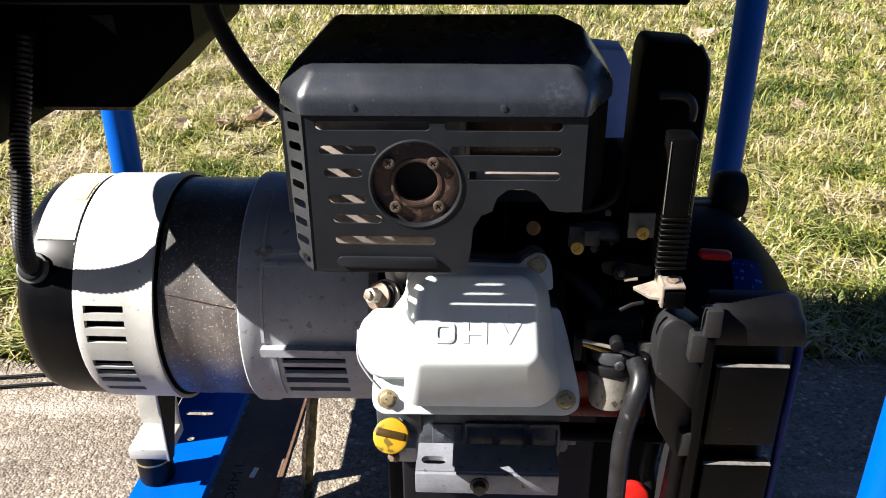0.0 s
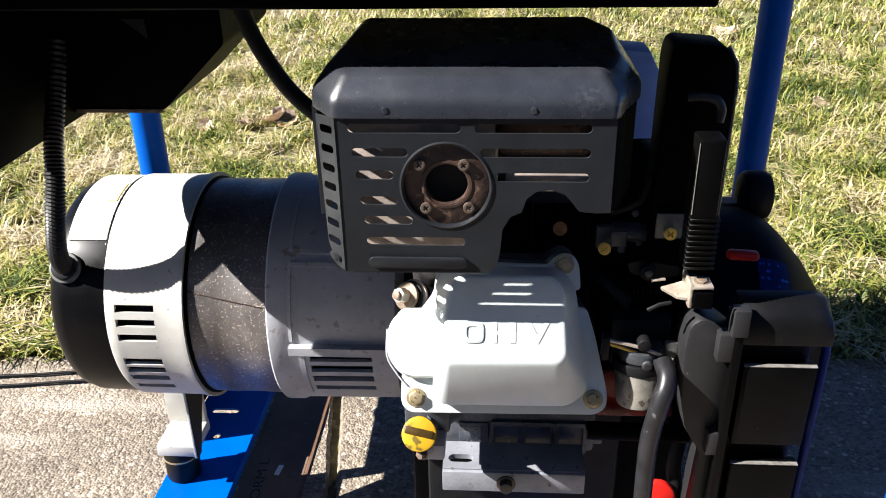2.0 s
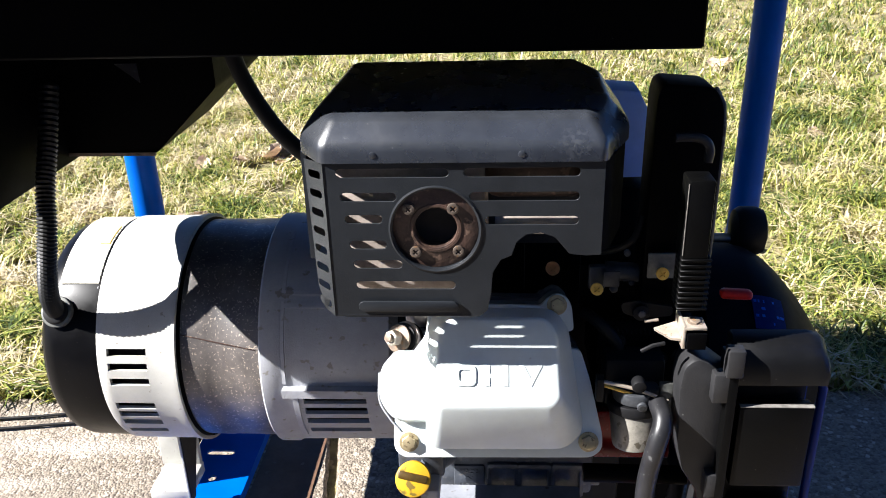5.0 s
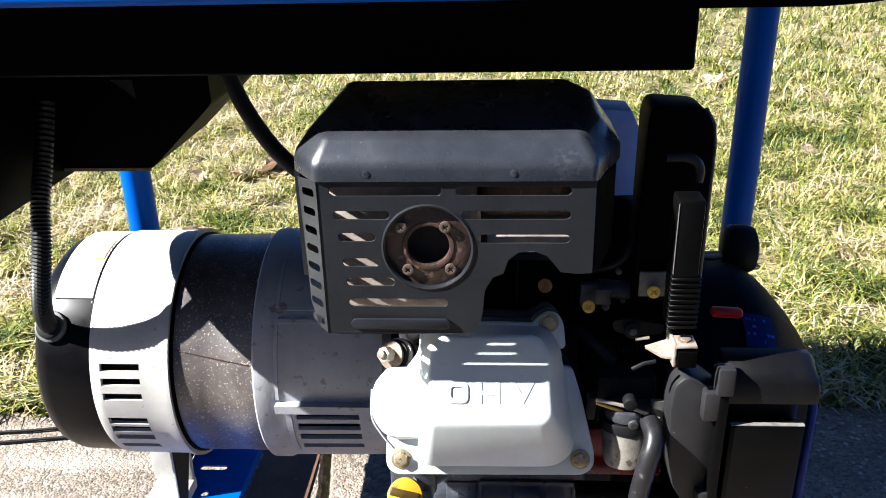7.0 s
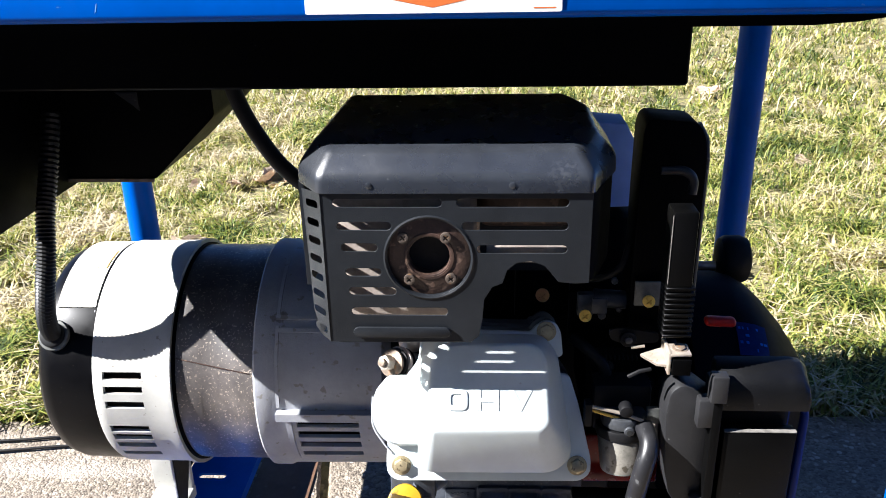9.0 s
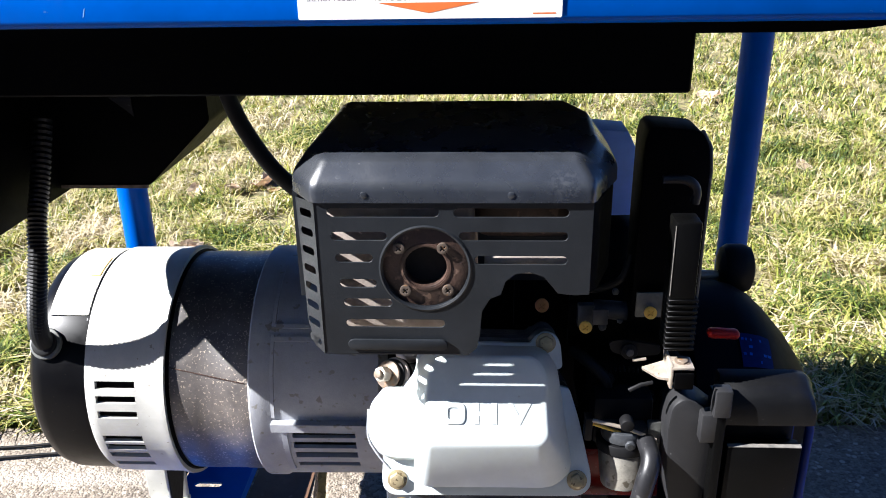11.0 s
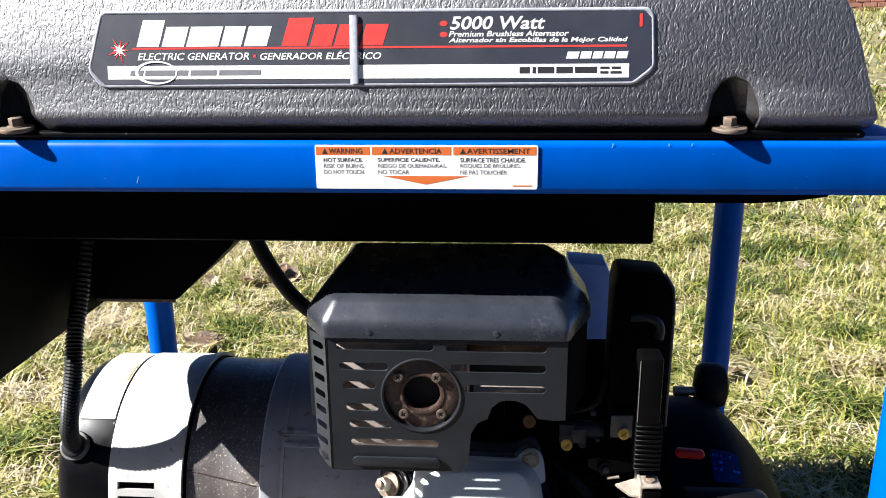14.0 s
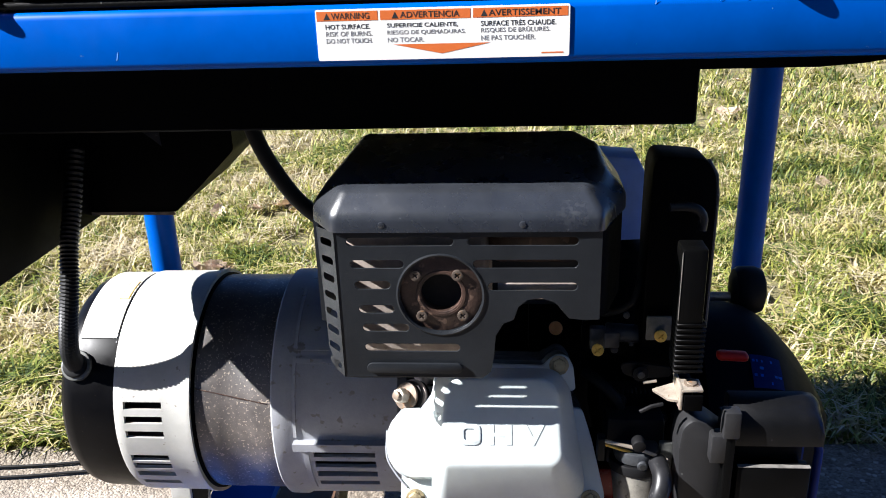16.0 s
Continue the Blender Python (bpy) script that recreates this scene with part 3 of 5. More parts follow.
def grass(count, xr, yr, tall, wide, seed):
    """Blades of grass: bent, tapered strips, clumped and lying over one another."""
    rng = np.random.default_rng(seed)
    x = rng.uniform(*xr, count * 2)
    y = yr[0] + (yr[1] - yr[0]) * rng.random(count * 2) ** 1.4
    ok = [k for k in range(count * 2) if noise.noise((x[k] * 9, y[k] * 9, 3.0)) > -0.05 + 0.6 * (rng.random() - 0.5) and y[k] > edge_y(x[k]) + 0.02 * noise.noise((x[k] * 20, 0, 0))][:count]
    verts, faces = [], []
    for k in ok:
        straw = rng.random() < 0.42
        h = tall * (rng.uniform(0.9, 2.1) if straw else rng.uniform(0.35, 1.0))
        w = wide * (rng.uniform(0.5, 1.1) if straw else rng.uniform(0.7, 1.6))
        a = rng.uniform(0, 2 * math.pi)
        lean = rng.uniform(1.35, 1.8) if straw else rng.uniform(0.5, 1.65)
        dx, dy = math.cos(a), math.sin(a)
        bx, by = -dy * w, dx * w
        z0 = lawn_z(x[k], y[k])
        pts = []
        for s, t in ((0, 1), (0.5, 0.9), (1, 0.08)):
            out = h * math.sin(lean) * s ** 1.5
            up = h * (s * math.cos(lean * 0.75 * s))
            pts.append((x[k] + dx * out, y[k] + dy * out, z0 + max(0.002, up) + (0.014 * s if straw else 0), t))
        i = len(verts)
        for px, py, pz, t in pts:
            verts += [(px - bx * t, py - by * t, pz), (px + bx * t, py + by * t, pz)]
        faces += [(i, i + 1, i + 3, i + 2), (i + 2, i + 3, i + 5, i + 4)]
    me = bpy.data.meshes.new("grass")
    me.from_pydata(verts, [], faces)
    me.materials.append(BLADES)
    return tagged(new("grass", me), "short dry lawn grass, green and straw-coloured", "grass", kind="stuff")


grass(150000, (-2.2, 2.3), (1.04, 3.0), 0.038, 0.0021, 1)
grass(90000, (-4.0, 4.6), (2.6, 6.5), 0.050, 0.0034, 2)
grass(26000, (-6, 12), (6.0, 13.5), 0.10, 0.008, 3)
grass(26000, (-8.0, -2.1), (1.04, 6.5), 0.055, 0.0045, 4)
grass(26000, (2.2, 8.0), (1.04, 6.5), 0.055, 0.0045, 5)

# Unseen wall added to cut bounced light and fill the front with blue.
rear = new("wall_rear", mesh_of("wall_rear", box(-9, 9, -1.75, -1.45, GZ - 0.1, 2.8), SIDING))
tagged(rear, "unseen wall added behind the path to block and tint light", "wall", kind="structure")

brick_edge = new("wall_far", mesh_of("wall_far", box(-40, 40, 13.64, 13.9, 0.5, 0.93), BRICK))
tagged(brick_edge, "low red brick border at the far end of the lawn", "wall", kind="structure")
brick_mesh = mesh_of("brick", box(-0.105, 0.105, -0.05, 0.05, -0.032, 0.032, 0.006, 1), BRICK)
rng = random.Random(21)
for course in range(5):
    for k in range(46):
        ob = part("brick", brick_mesh, BRICK, brick_edge)
        ob.matrix_basis = pose(0.6 + 0.222 * k + 0.11 * (course % 2), 13.62 + rng.uniform(-0.012, 0.012), 0.63 + 0.074 * course, 0, 0, rng.uniform(-3, 3))

# ---- the generator ----
gen = thing("portable_generator", "portable generator with blue tube frame, grey engine and black tank cover", "generator", BASE)


def tube(name, pts, r, mat=BLUE, label=""):
    return part(name, pipe(smooth_path(pts, 6) if len(pts) > 2 else [Vector(p) for p in pts], r, 20), mat, gen, label)


# frame
rail = part("top_rail", box(-0.335, 0.285, 0.422, 0.448, 0.6205, 0.6512, 0.0040, 3), BLUE, gen, "blue painted square steel rail")
part("lip", loft([[(x, 0.428, 0.6205), (x, 0.452, 0.6205), (x, 0.452, z), (x, 0.428, z)] for x, z in ((-0.33, 0.615), (0.200, 0.615), (0.222, 0.6165), (0.240, 0.6192))]), BLACK, rail, "black folded edge")
for x, z, tall, tip in ((-0.1585, 0.6262, 0.0046, 0.0010), (0.1165, 0.6475, 0.0030, 0.0002), (0.1475, 0.6485, 0.0016, 0.0001), (0.1600, 0.6485, 0.0022, 0.0004)):
    part("paint_chip", shape([(x, z), (x + 0.0007, z + 0.0004), (x + 0.0009 + tip, z + tall), (x + 0.0003 + tip, z + tall * 0.9)], (), 0.00006, upright(0.42196)), FADED, rail, "pale chip in the blue paint", smooth=False)
tube("front_leg", [(0.3075, 0.434, -0.045), (0.3075, 0.434, 0.60), (0.303, 0.439, 0.628), (0.282, 0.446, 0.637)], 0.0155)
tube("front_leg", [(-0.352, 0.438, -0.045), (-0.352, 0.438, 0.60), (-0.349, 0.441, 0.628), (-0.335, 0.446, 0.637)], 0.0155)
tube("rear_post", [(0.3096, 0.860, -0.045), (0.3096, 0.860, 0.625)], 0.0155)
tube("rear_post", [(-0.3506, 0.860, 0.14), (-0.3506, 0.860, 0.625)], 0.0160)
tube("side_rail", [(0.292, 0.446, 0.634), (0.305, 0.860, 0.634)], 0.0150)
tube("side_rail", [(-0.345, 0.446, 0.634), (-0.350, 0.860, 0.634)], 0.0150)
tube("rear_rail", [(-0.350, 0.860, 0.634), (0.305, 0.860, 0.634)], 0.0150)
tube("base_tube", [(-0.352, 0.438, -0.0170), (0.3075, 0.438, -0.0170)], 0.0150)


def crossmember(x0, x1, holes):
    y0, y1, top = 0.425, 1.000, -0.0005
    outline = rounded([(x0, y0), (x1, y0), (x1, y1), (x0, y1)], 0.004)
    bm = shape(outline, holes, 0.003, Matrix.Translation((0, 0, top)))
    for x in (x0 + 0.0015, x1 - 0.0015):
        box(x - 0.0015, x + 0.0015, y0, y1, top - 0.012, top - 0.0015, bm=bm)
    return part("cross_member", bm, BLUE, gen, "blue folded steel cross member with slots")


crossmember(-0.346, -0.264, [stadium(-0.313, 0.8535, 0.036, 0.0095), circle(-0.309, 0.8035, 0.0052, 18), stadium(-0.3, 0.55, 0.04, 0.010)])
# Added plate behind the alternator; shades the path and leaves a lit strip.
part("end_plate", shape(rounded([(0.785, 0.0), (1.03, 0.0), (1.03, 0.26), (0.745, 0.26), (0.745, 0.130), (1.015, 0.130), (1.015, 0.072), (0.785, 0.072)], 0.003), (), 0.003, Matrix(((0, 0, 1, -0.349), (1, 0, 0, 0), (0, 1, 0, 0), (0, 0, 0, 1)))), BLACK, gen, "hidden plate added to shade the path, slotted for a lit strip")
crossmember(0.040, 0.122, [stadium(0.08, 0.78, 0.04, 0.010)])

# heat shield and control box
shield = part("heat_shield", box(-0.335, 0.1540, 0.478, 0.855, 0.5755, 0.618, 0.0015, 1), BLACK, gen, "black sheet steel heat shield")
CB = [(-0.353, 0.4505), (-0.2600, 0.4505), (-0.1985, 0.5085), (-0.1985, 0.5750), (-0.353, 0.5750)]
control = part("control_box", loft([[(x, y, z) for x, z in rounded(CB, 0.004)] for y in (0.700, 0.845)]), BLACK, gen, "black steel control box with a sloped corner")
# Grey triangle stands in for a patch of sunlight on the box.
part("corner_gusset", shape([(-0.2835, 0.5300), (-0.2640, 0.5300), (-0.2635, 0.5135), (-0.2700, 0.5195)], (), 0.001, upright(0.6985)), HOSE, control, "grey triangle standing in for a sun patch on the box")
# Brown tone puts the light along the hem into its colour.
part("bottom_hem", box(-0.352, -0.2610, 0.6985, 0.7005, 0.4485, 0.4515), OLDBOLT, control, "lower hem, its lit edge put into the colour")
part("control_panel", box(-0.3455, -0.3405, 0.452, 0.725, 0.4425, 0.60, 0.001), BLACK, gen, "black control panel at the frame end")

# cables and hoses
grom = Vector((-0.3468, 0.632, 0.3270))
p = [Vector((-0.3270, 0.668, 0.520)), Vector((-0.3262, 0.645, 0.478)), Vector((-0.3250, 0.624, 0.445)), Vector((-0.3250, 0.613, 0.415)), Vector((-0.3298, 0.609, 0.385)), Vector((-0.3388, 0.615, 0.352)), Vector((-0.3462, 0.632, 0.328)), Vector((-0.3465, 0.650, 0.315))]
conduit = part("cable_conduit", pipe(smooth_path(p, 20), 0.0068, 16, 0.0014), CONDUIT, gen, "ribbed black cable conduit", False)
out = Vector((0, -0.83, 0.56))
part("grommet", cyl(grom - out * 0.012, grom + out * 0.004, 0.0112, n=28, bevel=0.002), RUBBER, conduit)
part("grommet_ring", cyl(grom - out * 0.014, grom + out * 0.0005, 0.0140, n=32, bevel=0.001), ZINC, conduit, "pale zinc ring round the grommet")
p = [(-0.150, 0.60, 0.60), (-0.148, 0.60, 0.553), (-0.131, 0.60, 0.513), (-0.106, 0.60, 0.482), (-0.06, 0.605, 0.45), (0.0, 0.61, 0.44)]
part("vent_hose", pipe(smooth_path(p, 12), 0.0062), RUBBER, gen, "black rubber hose")

# ---- alternator ----
AY, AZ, AR = 0.723, 0.263, 0.110


def around(x, th, r):
    return Vector((x, AY - r * math.cos(radians(th)), AZ + r * math.sin(radians(th))))


def lathe(profile, n=96, caps=True):
    return loft([[around(x, 360 * k / n, r) for k in range(n)] for x, r in profile], caps)


def pierced(profile, holes, name, mat, label, thick=0.004):
    """A turned shell with rectangular openings: (x0, x1, lower angle, upper angle)."""
    xs = sorted({x for x, _ in profile} | {v for h in holes for v in h[:2]})
    ths = sorted({round(-180 + 4.0 * k, 2) for k in range(90)} | {v for h in holes for v in h[2:]})
    px, pr = [q[0] for q in profile], [q[1] for q in profile]
    bm = bmesh.new()
    g = [[bm.verts.new(around(x, t, float(np.interp(x, px, pr)))) for t in ths] for x in xs]
    k = len(ths)
    for i in range(len(xs) - 1):
        for j in range(k):
            t0, t1 = ths[j], ths[(j + 1) % k] + (360 if j == k - 1 else 0)
            mx, mt = (xs[i] + xs[i + 1]) / 2, (t0 + t1) / 2
            if any(h[0] < mx < h[1] and h[2] < mt < h[3] for h in holes):
                continue
            bm.faces.new((g[i][j], g[i][(j + 1) % k], g[i + 1][(j + 1) % k], g[i + 1][j]))
    bmesh.ops.recalc_face_normals(bm, faces=bm.faces)
    bmesh.ops.solidify(bm, geom=list(bm.faces), thickness=thick)
    return part(name, bm, mat, gen, label)


end_cover = part("end_cover", lathe([(-0.369, 0.03), (-0.3685, 0.088), (-0.366, 0.098), (-0.360, 0.104), (-0.350, 0.1075), (-0.3115, 0.1085), (-0.3115, 0.05)]), DUSTY, gen, "dusty black plastic end cover")
bell_slots = [(-0.3015, -0.266, a - 1.8, a + 1.8) for a in (16.5, 9.5, 2.0)] + [(-0.302, -0.266, a - 2.0, a + 2.0) for a in (-12.0, -17.7, -24.2, -33.0)]
bell_slots += [(-0.302, -0.266, a - 1.8, a + 1.8) for a in (70 + 180, 62 + 180, 54 + 180)]
bell = pierced([(-0.3115, 0.1085), (-0.3085, 0.1105), (-0.25, 0.1108), (-0.2435, 0.1125), (-0.2395, 0.1125)], bell_slots, "end_bell", ALU, "pale cast aluminium end bell with cooling slots")
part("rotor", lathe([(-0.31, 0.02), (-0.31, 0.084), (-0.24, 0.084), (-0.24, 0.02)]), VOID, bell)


def patch(name, x0, x1, t0, t1, r, mat, parent, label="", thick=0.0005):
    n = max(2, int(abs(t1 - t0) / 4) + 1)
    rings = []
    for k in range(n + 1):
        t = t0 + (t1 - t0) * k / n
        rings.append([around(x0, t, r), around(x1, t, r), around(x1, t, r + thick), around(x0, t, r + thick)])
    return part(name, loft(rings), mat, parent, label)


patch("paper_label", -0.3490, -0.3135, 49, 118, 0.1086, CREAM, end_cover, "cream paper label, sunlit")
for k in range(16):
    patch("stitch", -0.3126, -0.3118, 46 + 3.3 * k, 47.0 + 3.3 * k, 0.1108, GREYINK, bell)
for a, b, c, d in ((-0.3240, -0.3234, 72, 88), (-0.3160, -0.3154, 72, 88), (-0.3240, -0.3154, 72, 72.4), (-0.3240, -0.3154, 87.6, 88)):
    patch("outline", a, b, c, d, 0.1093, BRASS, end_cover)
patch("paper_tag", -0.3234, -0.3160, 72.4, 87.6, 0.1092, CREAM, end_cover, "small cream tag with a yellow border")
stator = part("stator_housing", lathe([(-0.244, 0.06), (-0.244, 0.1065), (-0.215, 0.107), (-0.214, 0.1066), (-0.187, 0.1066), (-0.186, 0.107), (-0.160, 0.107), (-0.160, 0.06)]), STATOR, gen, "black stator housing with chipped paint")
# Black ring added for the shadow crescent between bell and stator.
part("band", lathe([(-0.2394, 0.100), (-0.2394, 0.1090), (-0.2368, 0.1086), (-0.2364, 0.100)]), BLACK, stator, "black ring standing in for the shadow beside the bell")
part("seam", pipe([around(-0.2395 + 0.0175 * k, 25 - 1.9 * k, 0.1069) for k in range(5)], 0.0006, 8), RUST, stator)
br_slots = [(-0.130, -0.074, a - 2.2, a + 2.2) for a in (-7.5, -14.5, -22.0, -31.0)]
bracket = pierced([(-0.166, 0.110), (-0.164, 0.1125), (-0.150, 0.1125), (-0.147, 0.1105), (-0.052, 0.1095), (-0.045, 0.100)], br_slots, "drive_bracket", GREY, "grey cast drive bracket with cooling slots")
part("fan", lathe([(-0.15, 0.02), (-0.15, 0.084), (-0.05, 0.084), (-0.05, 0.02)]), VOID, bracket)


def rib(x0, x1, t0, t1, h, name="rib"):
    n = max(2, int(abs(t1 - t0) / 4) + 1)
    rings = []
    for k in range(n + 1):
        t = t0 + (t1 - t0) * k / n
        rings.append([around(x0, t, AR - 0.004), around(x1, t, AR - 0.004), around(x1, t, AR + h), around(x0, t, AR + h)])
    return part(name, loft(rings), GREY, bracket)


rib(-0.146, -0.052, -3.2, 0.6, 0.0085)
rib(-0.146, -0.143, 2, 40, 0.0022)
rib(-0.146, -0.055, 37, 39, 0.0022)
rib(-0.146, -0.143, 43, 80, 0.0022)
rib(-0.146, -0.055, 43, 45, 0.0022)
rib(-0.139, -0.134, -36, -3, 0.002)

# mount under the end bell
mount = part("mounting_bracket", box(-0.339, -0.2945, 0.748, 0.755, 0.066, 0.165, 0.0015), ALU, gen, "machined aluminium mounting bracket")
part("foot_pad", box(-0.337, -0.2935, 0.7035, 0.755, 0.0525, 0.0665, 0.0015), ALU, mount)
# Shaded side in near-black, sunlit front edge in pale aluminium: light put into colour.
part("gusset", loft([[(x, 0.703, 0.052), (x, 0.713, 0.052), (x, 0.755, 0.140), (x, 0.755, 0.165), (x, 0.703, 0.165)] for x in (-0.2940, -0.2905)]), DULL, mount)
part("gusset_edge", box(-0.2942, -0.2918, 0.7022, 0.7034, 0.0520, 0.150, 0.0003), ALU, mount, "pale strip for the gusset's sunlit edge")
foot = part("rubber_foot", cyl((-0.3250, 0.735, 0.001), (-0.3250, 0.735, 0.0525), 0.0195, n=36, bevel=0.003), RUBBER, gen, "black rubber vibration mount")
part("band", cyl((-0.3250, 0.735, 0.030), (-0.3250, 0.735, 0.0320), 0.0201, n=36), BOLT, foot)

# ---- exhaust ----
GY = 0.430


def gx(px):
    return 0.0073 + (px - 737) * 0.000296


def gz(py):
    return 0.491 - (py - 325) * 0.000333


face = [(-0.0525, 0.4375), (-0.044, 0.4365), (0.031, 0.4375), (0.0355, 0.441), (0.0375, 0.452), (0.0385, 0.465), (0.043, 0.473), (0.049, 0.4755), (0.0515, 0.4835), (0.057, 0.4882), (0.065, 0.4893),
        (0.073, 0.4865), (0.0775, 0.481), (0.081, 0.4765), (0.090, 0.4755), (0.098, 0.476), (0.098, 0.5298), (-0.0525, 0.5298)]
SLOT_H = 0.0054
rows = [(226, 557, 765), (226, 790, 1001), (267, 562, 668), (267, 800, 1001), (306, 568, 640), (309, 828, 1001), (352, 573, 645), (388, 578, 673), (427, 580, 773)]
holes = [stadium((gx(a) + gx(b)) / 2, gz(r), gx(b) - gx(a), SLOT_H) for r, a, b in rows] + [circle(0.0073, 0.491, 0.0240)]
guard = part("muffler_guard", shape(face, holes, 0.0007, upright(GY + 0.0006), 0.0002), SATIN, gen, "satin black slotted steel muffler guard", False)
part("ring", loft([[Vector((0.0073 + r * math.cos(a), y, 0.491 + r * math.sin(a))) for a in (2 * math.pi * k / 48 for k in range(48))]
                   for y, r in ((GY + 0.0045, 0.0239), (GY - 0.0001, 0.0240), (GY - 0.0007, 0.0250), (GY - 0.0002, 0.0260))], False), SATIN, guard)
part("folded_edge", pipe([Vector((-0.0525, GY + 0.0012, 0.4376)), Vector((0.0310, GY + 0.0012, 0.4378))], 0.0013, 12), SATIN, guard)
part("emboss", shape(stadium((gx(585) + gx(775)) / 2, gz(466), gx(775) - gx(585), 0.0056), (), 0.0008, upright(GY - 0.0012), 0.0006), SATIN, guard)
# slanted side with short slots
side_holes = [stadium(0.0125, 0.5225 - 0.0113 * k, 0.0175, 0.0046) for k in range(8)]
side = shape([(0, 0.4375), (0.012, 0.4385), (0.022, 0.452), (0.0265, 0.53), (0, 0.53)], side_holes, 0.0008)
for v in side.verts:
    k = v.co.x
    v.co = Vector((-0.0525 - k * 0.56, GY + k * 0.83 + v.co.z, v.co.y - 0.16 * k))
part("side_panel", side, SATIN, guard, "", False)
part("back_shell", box(-0.069, -0.066, 0.452, 0.53, 0.464, 0.53), SATIN, guard)
ends = rounded([(0.0965, 0.4295), (0.103, 0.436), (0.1145, 0.470), (0.1145, 0.53), (0.094, 0.53), (0.094, 0.4325)], 0.006)
# BLACK instead of SATIN: shade on the side turned from the sun.
part("end_panel", loft([[(x, y, z) for x, y in ends] for z in (0.477, 0.5305)]), BLACK, guard, "end panel with its shade put in as flat black")
ring0 = [(-0.0535, 0.4285), (-0.069, 0.452), (-0.067, 0.53), (0.106, 0.53), (0.1165, 0.51), (0.1165, 0.472), (0.0985, 0.4285)]
ring2 = [(-0.047, 0.4400), (-0.059, 0.459), (-0.046, 0.523), (0.088, 0.523), (0.1005, 0.505), (0.1025, 0.474), (0.0900, 0.4400)]
tops = (0.5525, 0.5535, 0.566, 0.566, 0.563, 0.5545, 0.5525)
lid = loft([[(x, y, 0.5300) for x, y in ring0], [(x, y, 0.5395) for x, y in ring0], [(x, y, z) for (x, y), z in zip(ring2, tops)]])
bmesh.ops.bevel(lid, geom=[e for e in lid.edges if max(v.co.z for v in e.verts) > 0.535], offset=0.0035, segments=3, affect="EDGES", profile=0.5)
part("guard_top", lid, SHEEN, guard, "satin black bevelled guard top with scuffs, sky sheen in its colour")
for x in (gx(629), gx(895)):
    part("rivet", cyl((x, 0.4281, 0.5345), (x, 0.430, 0.5345), 0.0019, n=20, bevel=0.0003), SHEEN, guard)
muffler = part("muffler", box(-0.0535, 0.034, 0.4465, 0.530, 0.4435, 0.534, 0.004, 3), MUFFLER, gen, "heat-stained steel muffler behind the guard")
# Split off in a darker tone to hold the shade behind the upper slots.
part("muffler_end", box(0.034, 0.094, 0.472, 0.530, 0.492, 0.534, 0.008, 3), RUST, muffler, "muffler end, darkened for the shade behind the slots")
part("seam", box(-0.056, 0.036, 0.487, 0.4895, 0.441, 0.536, 0.001), MUFFLER, muffler)
part("lower_lip", box(0.040, 0.097, 0.4352, 0.4380, 0.4860, 0.4985, 0.0008), MUFFLER, muffler)
part("rear_plate", box(-0.066, 0.110, 0.528, 0.531, 0.440, 0.531), SATIN, guard)
flange = part("exhaust_flange", shape(circle(0.0073, 0.491, 0.0235), [circle(0.0073, 0.491, 0.0124, 28)], 0.003, upright(GY + 0.0036), 0.0006), RUST, gen, "rusty steel exhaust flange")
part("collar", loft([[Vector((0.0073 + r * math.cos(a), y, 0.491 + r * math.sin(a))) for a in (2 * math.pi * k / 40 for k in range(40))]
                     for y, r in ((GY + 0.0022, 0.0150), (GY + 0.0010, 0.0142), (GY + 0.0010, 0.0128), (GY + 0.013, 0.0122))], False), RUST, flange)
part("outlet_screen", cyl((0.0073, GY + 0.010, 0.491), (0.0073, GY + 0.014, 0.491), 0.0126, n=28), VOID, flange, "sooty outlet screen")
part("pipe_stub", cyl((0.0073, GY + 0.014, 0.491), (0.0073, 0.46, 0.491), 0.0225, n=40), MUFFLER, flange)
for sx, sz in ((688, 291), (770, 291), (698, 368), (779, 367)):
    cross_screw(flange, (gx(sx), GY + 0.0012, gz(sz) + 0.0005), (0, -1, 0), 0.0031, OLDBOLT)

# ---- cylinder head and valve cover ----
VO, VD = Vector((-0.017, 0.452, 0.329)), Vector((0, 0.39, 0.92)).normalized()
VN = Vector((0, -VD.z, VD.y))
VM = Matrix.Translation(VO) @ Matrix(((1, 0, 0), (0, VD.y, VD.z), (0, VN.y, VN.z))).transposed().to_4x4()


def vc(u, v, h=0.0):
    return VM @ Vector((u, v, h))


fl = rounded([(-0.0092, 0.002), (-0.0086, -0.0046), (-0.0034, -0.0088), (0.1174, -0.0074), (0.1236, -0.0030), (0.1242, 0.0055), (0.1161, 0.042), (0.1102, 0.0610), (0.1035, 0.0612), (0.1018, 0.0735), (0.1058, 0.0745), (0.1046, 0.0893),
              (0.1016, 0.0952), (0.0956, 0.0970), (0.0892, 0.0930), (0.0862, 0.0890), (0.0140, 0.0905), (0.0120, 0.070), (0.0005, 0.055), (-0.0085, 0.018)], 0.005)
cover = part("valve_cover", shape(fl, (), 0.005, VM, 0.0008), HEAD, gen, "silver-grey painted valve cover")
b0 = [(0.0170, -0.0020), (0.1000, -0.0012), (0.1122, 0.0100), (0.1025, 0.0765), (0.0935, 0.0880), (0.0225, 0.0885), (0.0125, 0.0790), (0.0115, 0.006)]
b1 = [(0.0220, 0.0285), (0.0910, 0.0298), (0.0962, 0.0350), (0.0940, 0.0750), (0.0870, 0.0852), (0.0290, 0.0848), (0.0220, 0.0785), (0.0192, 0.0335)]
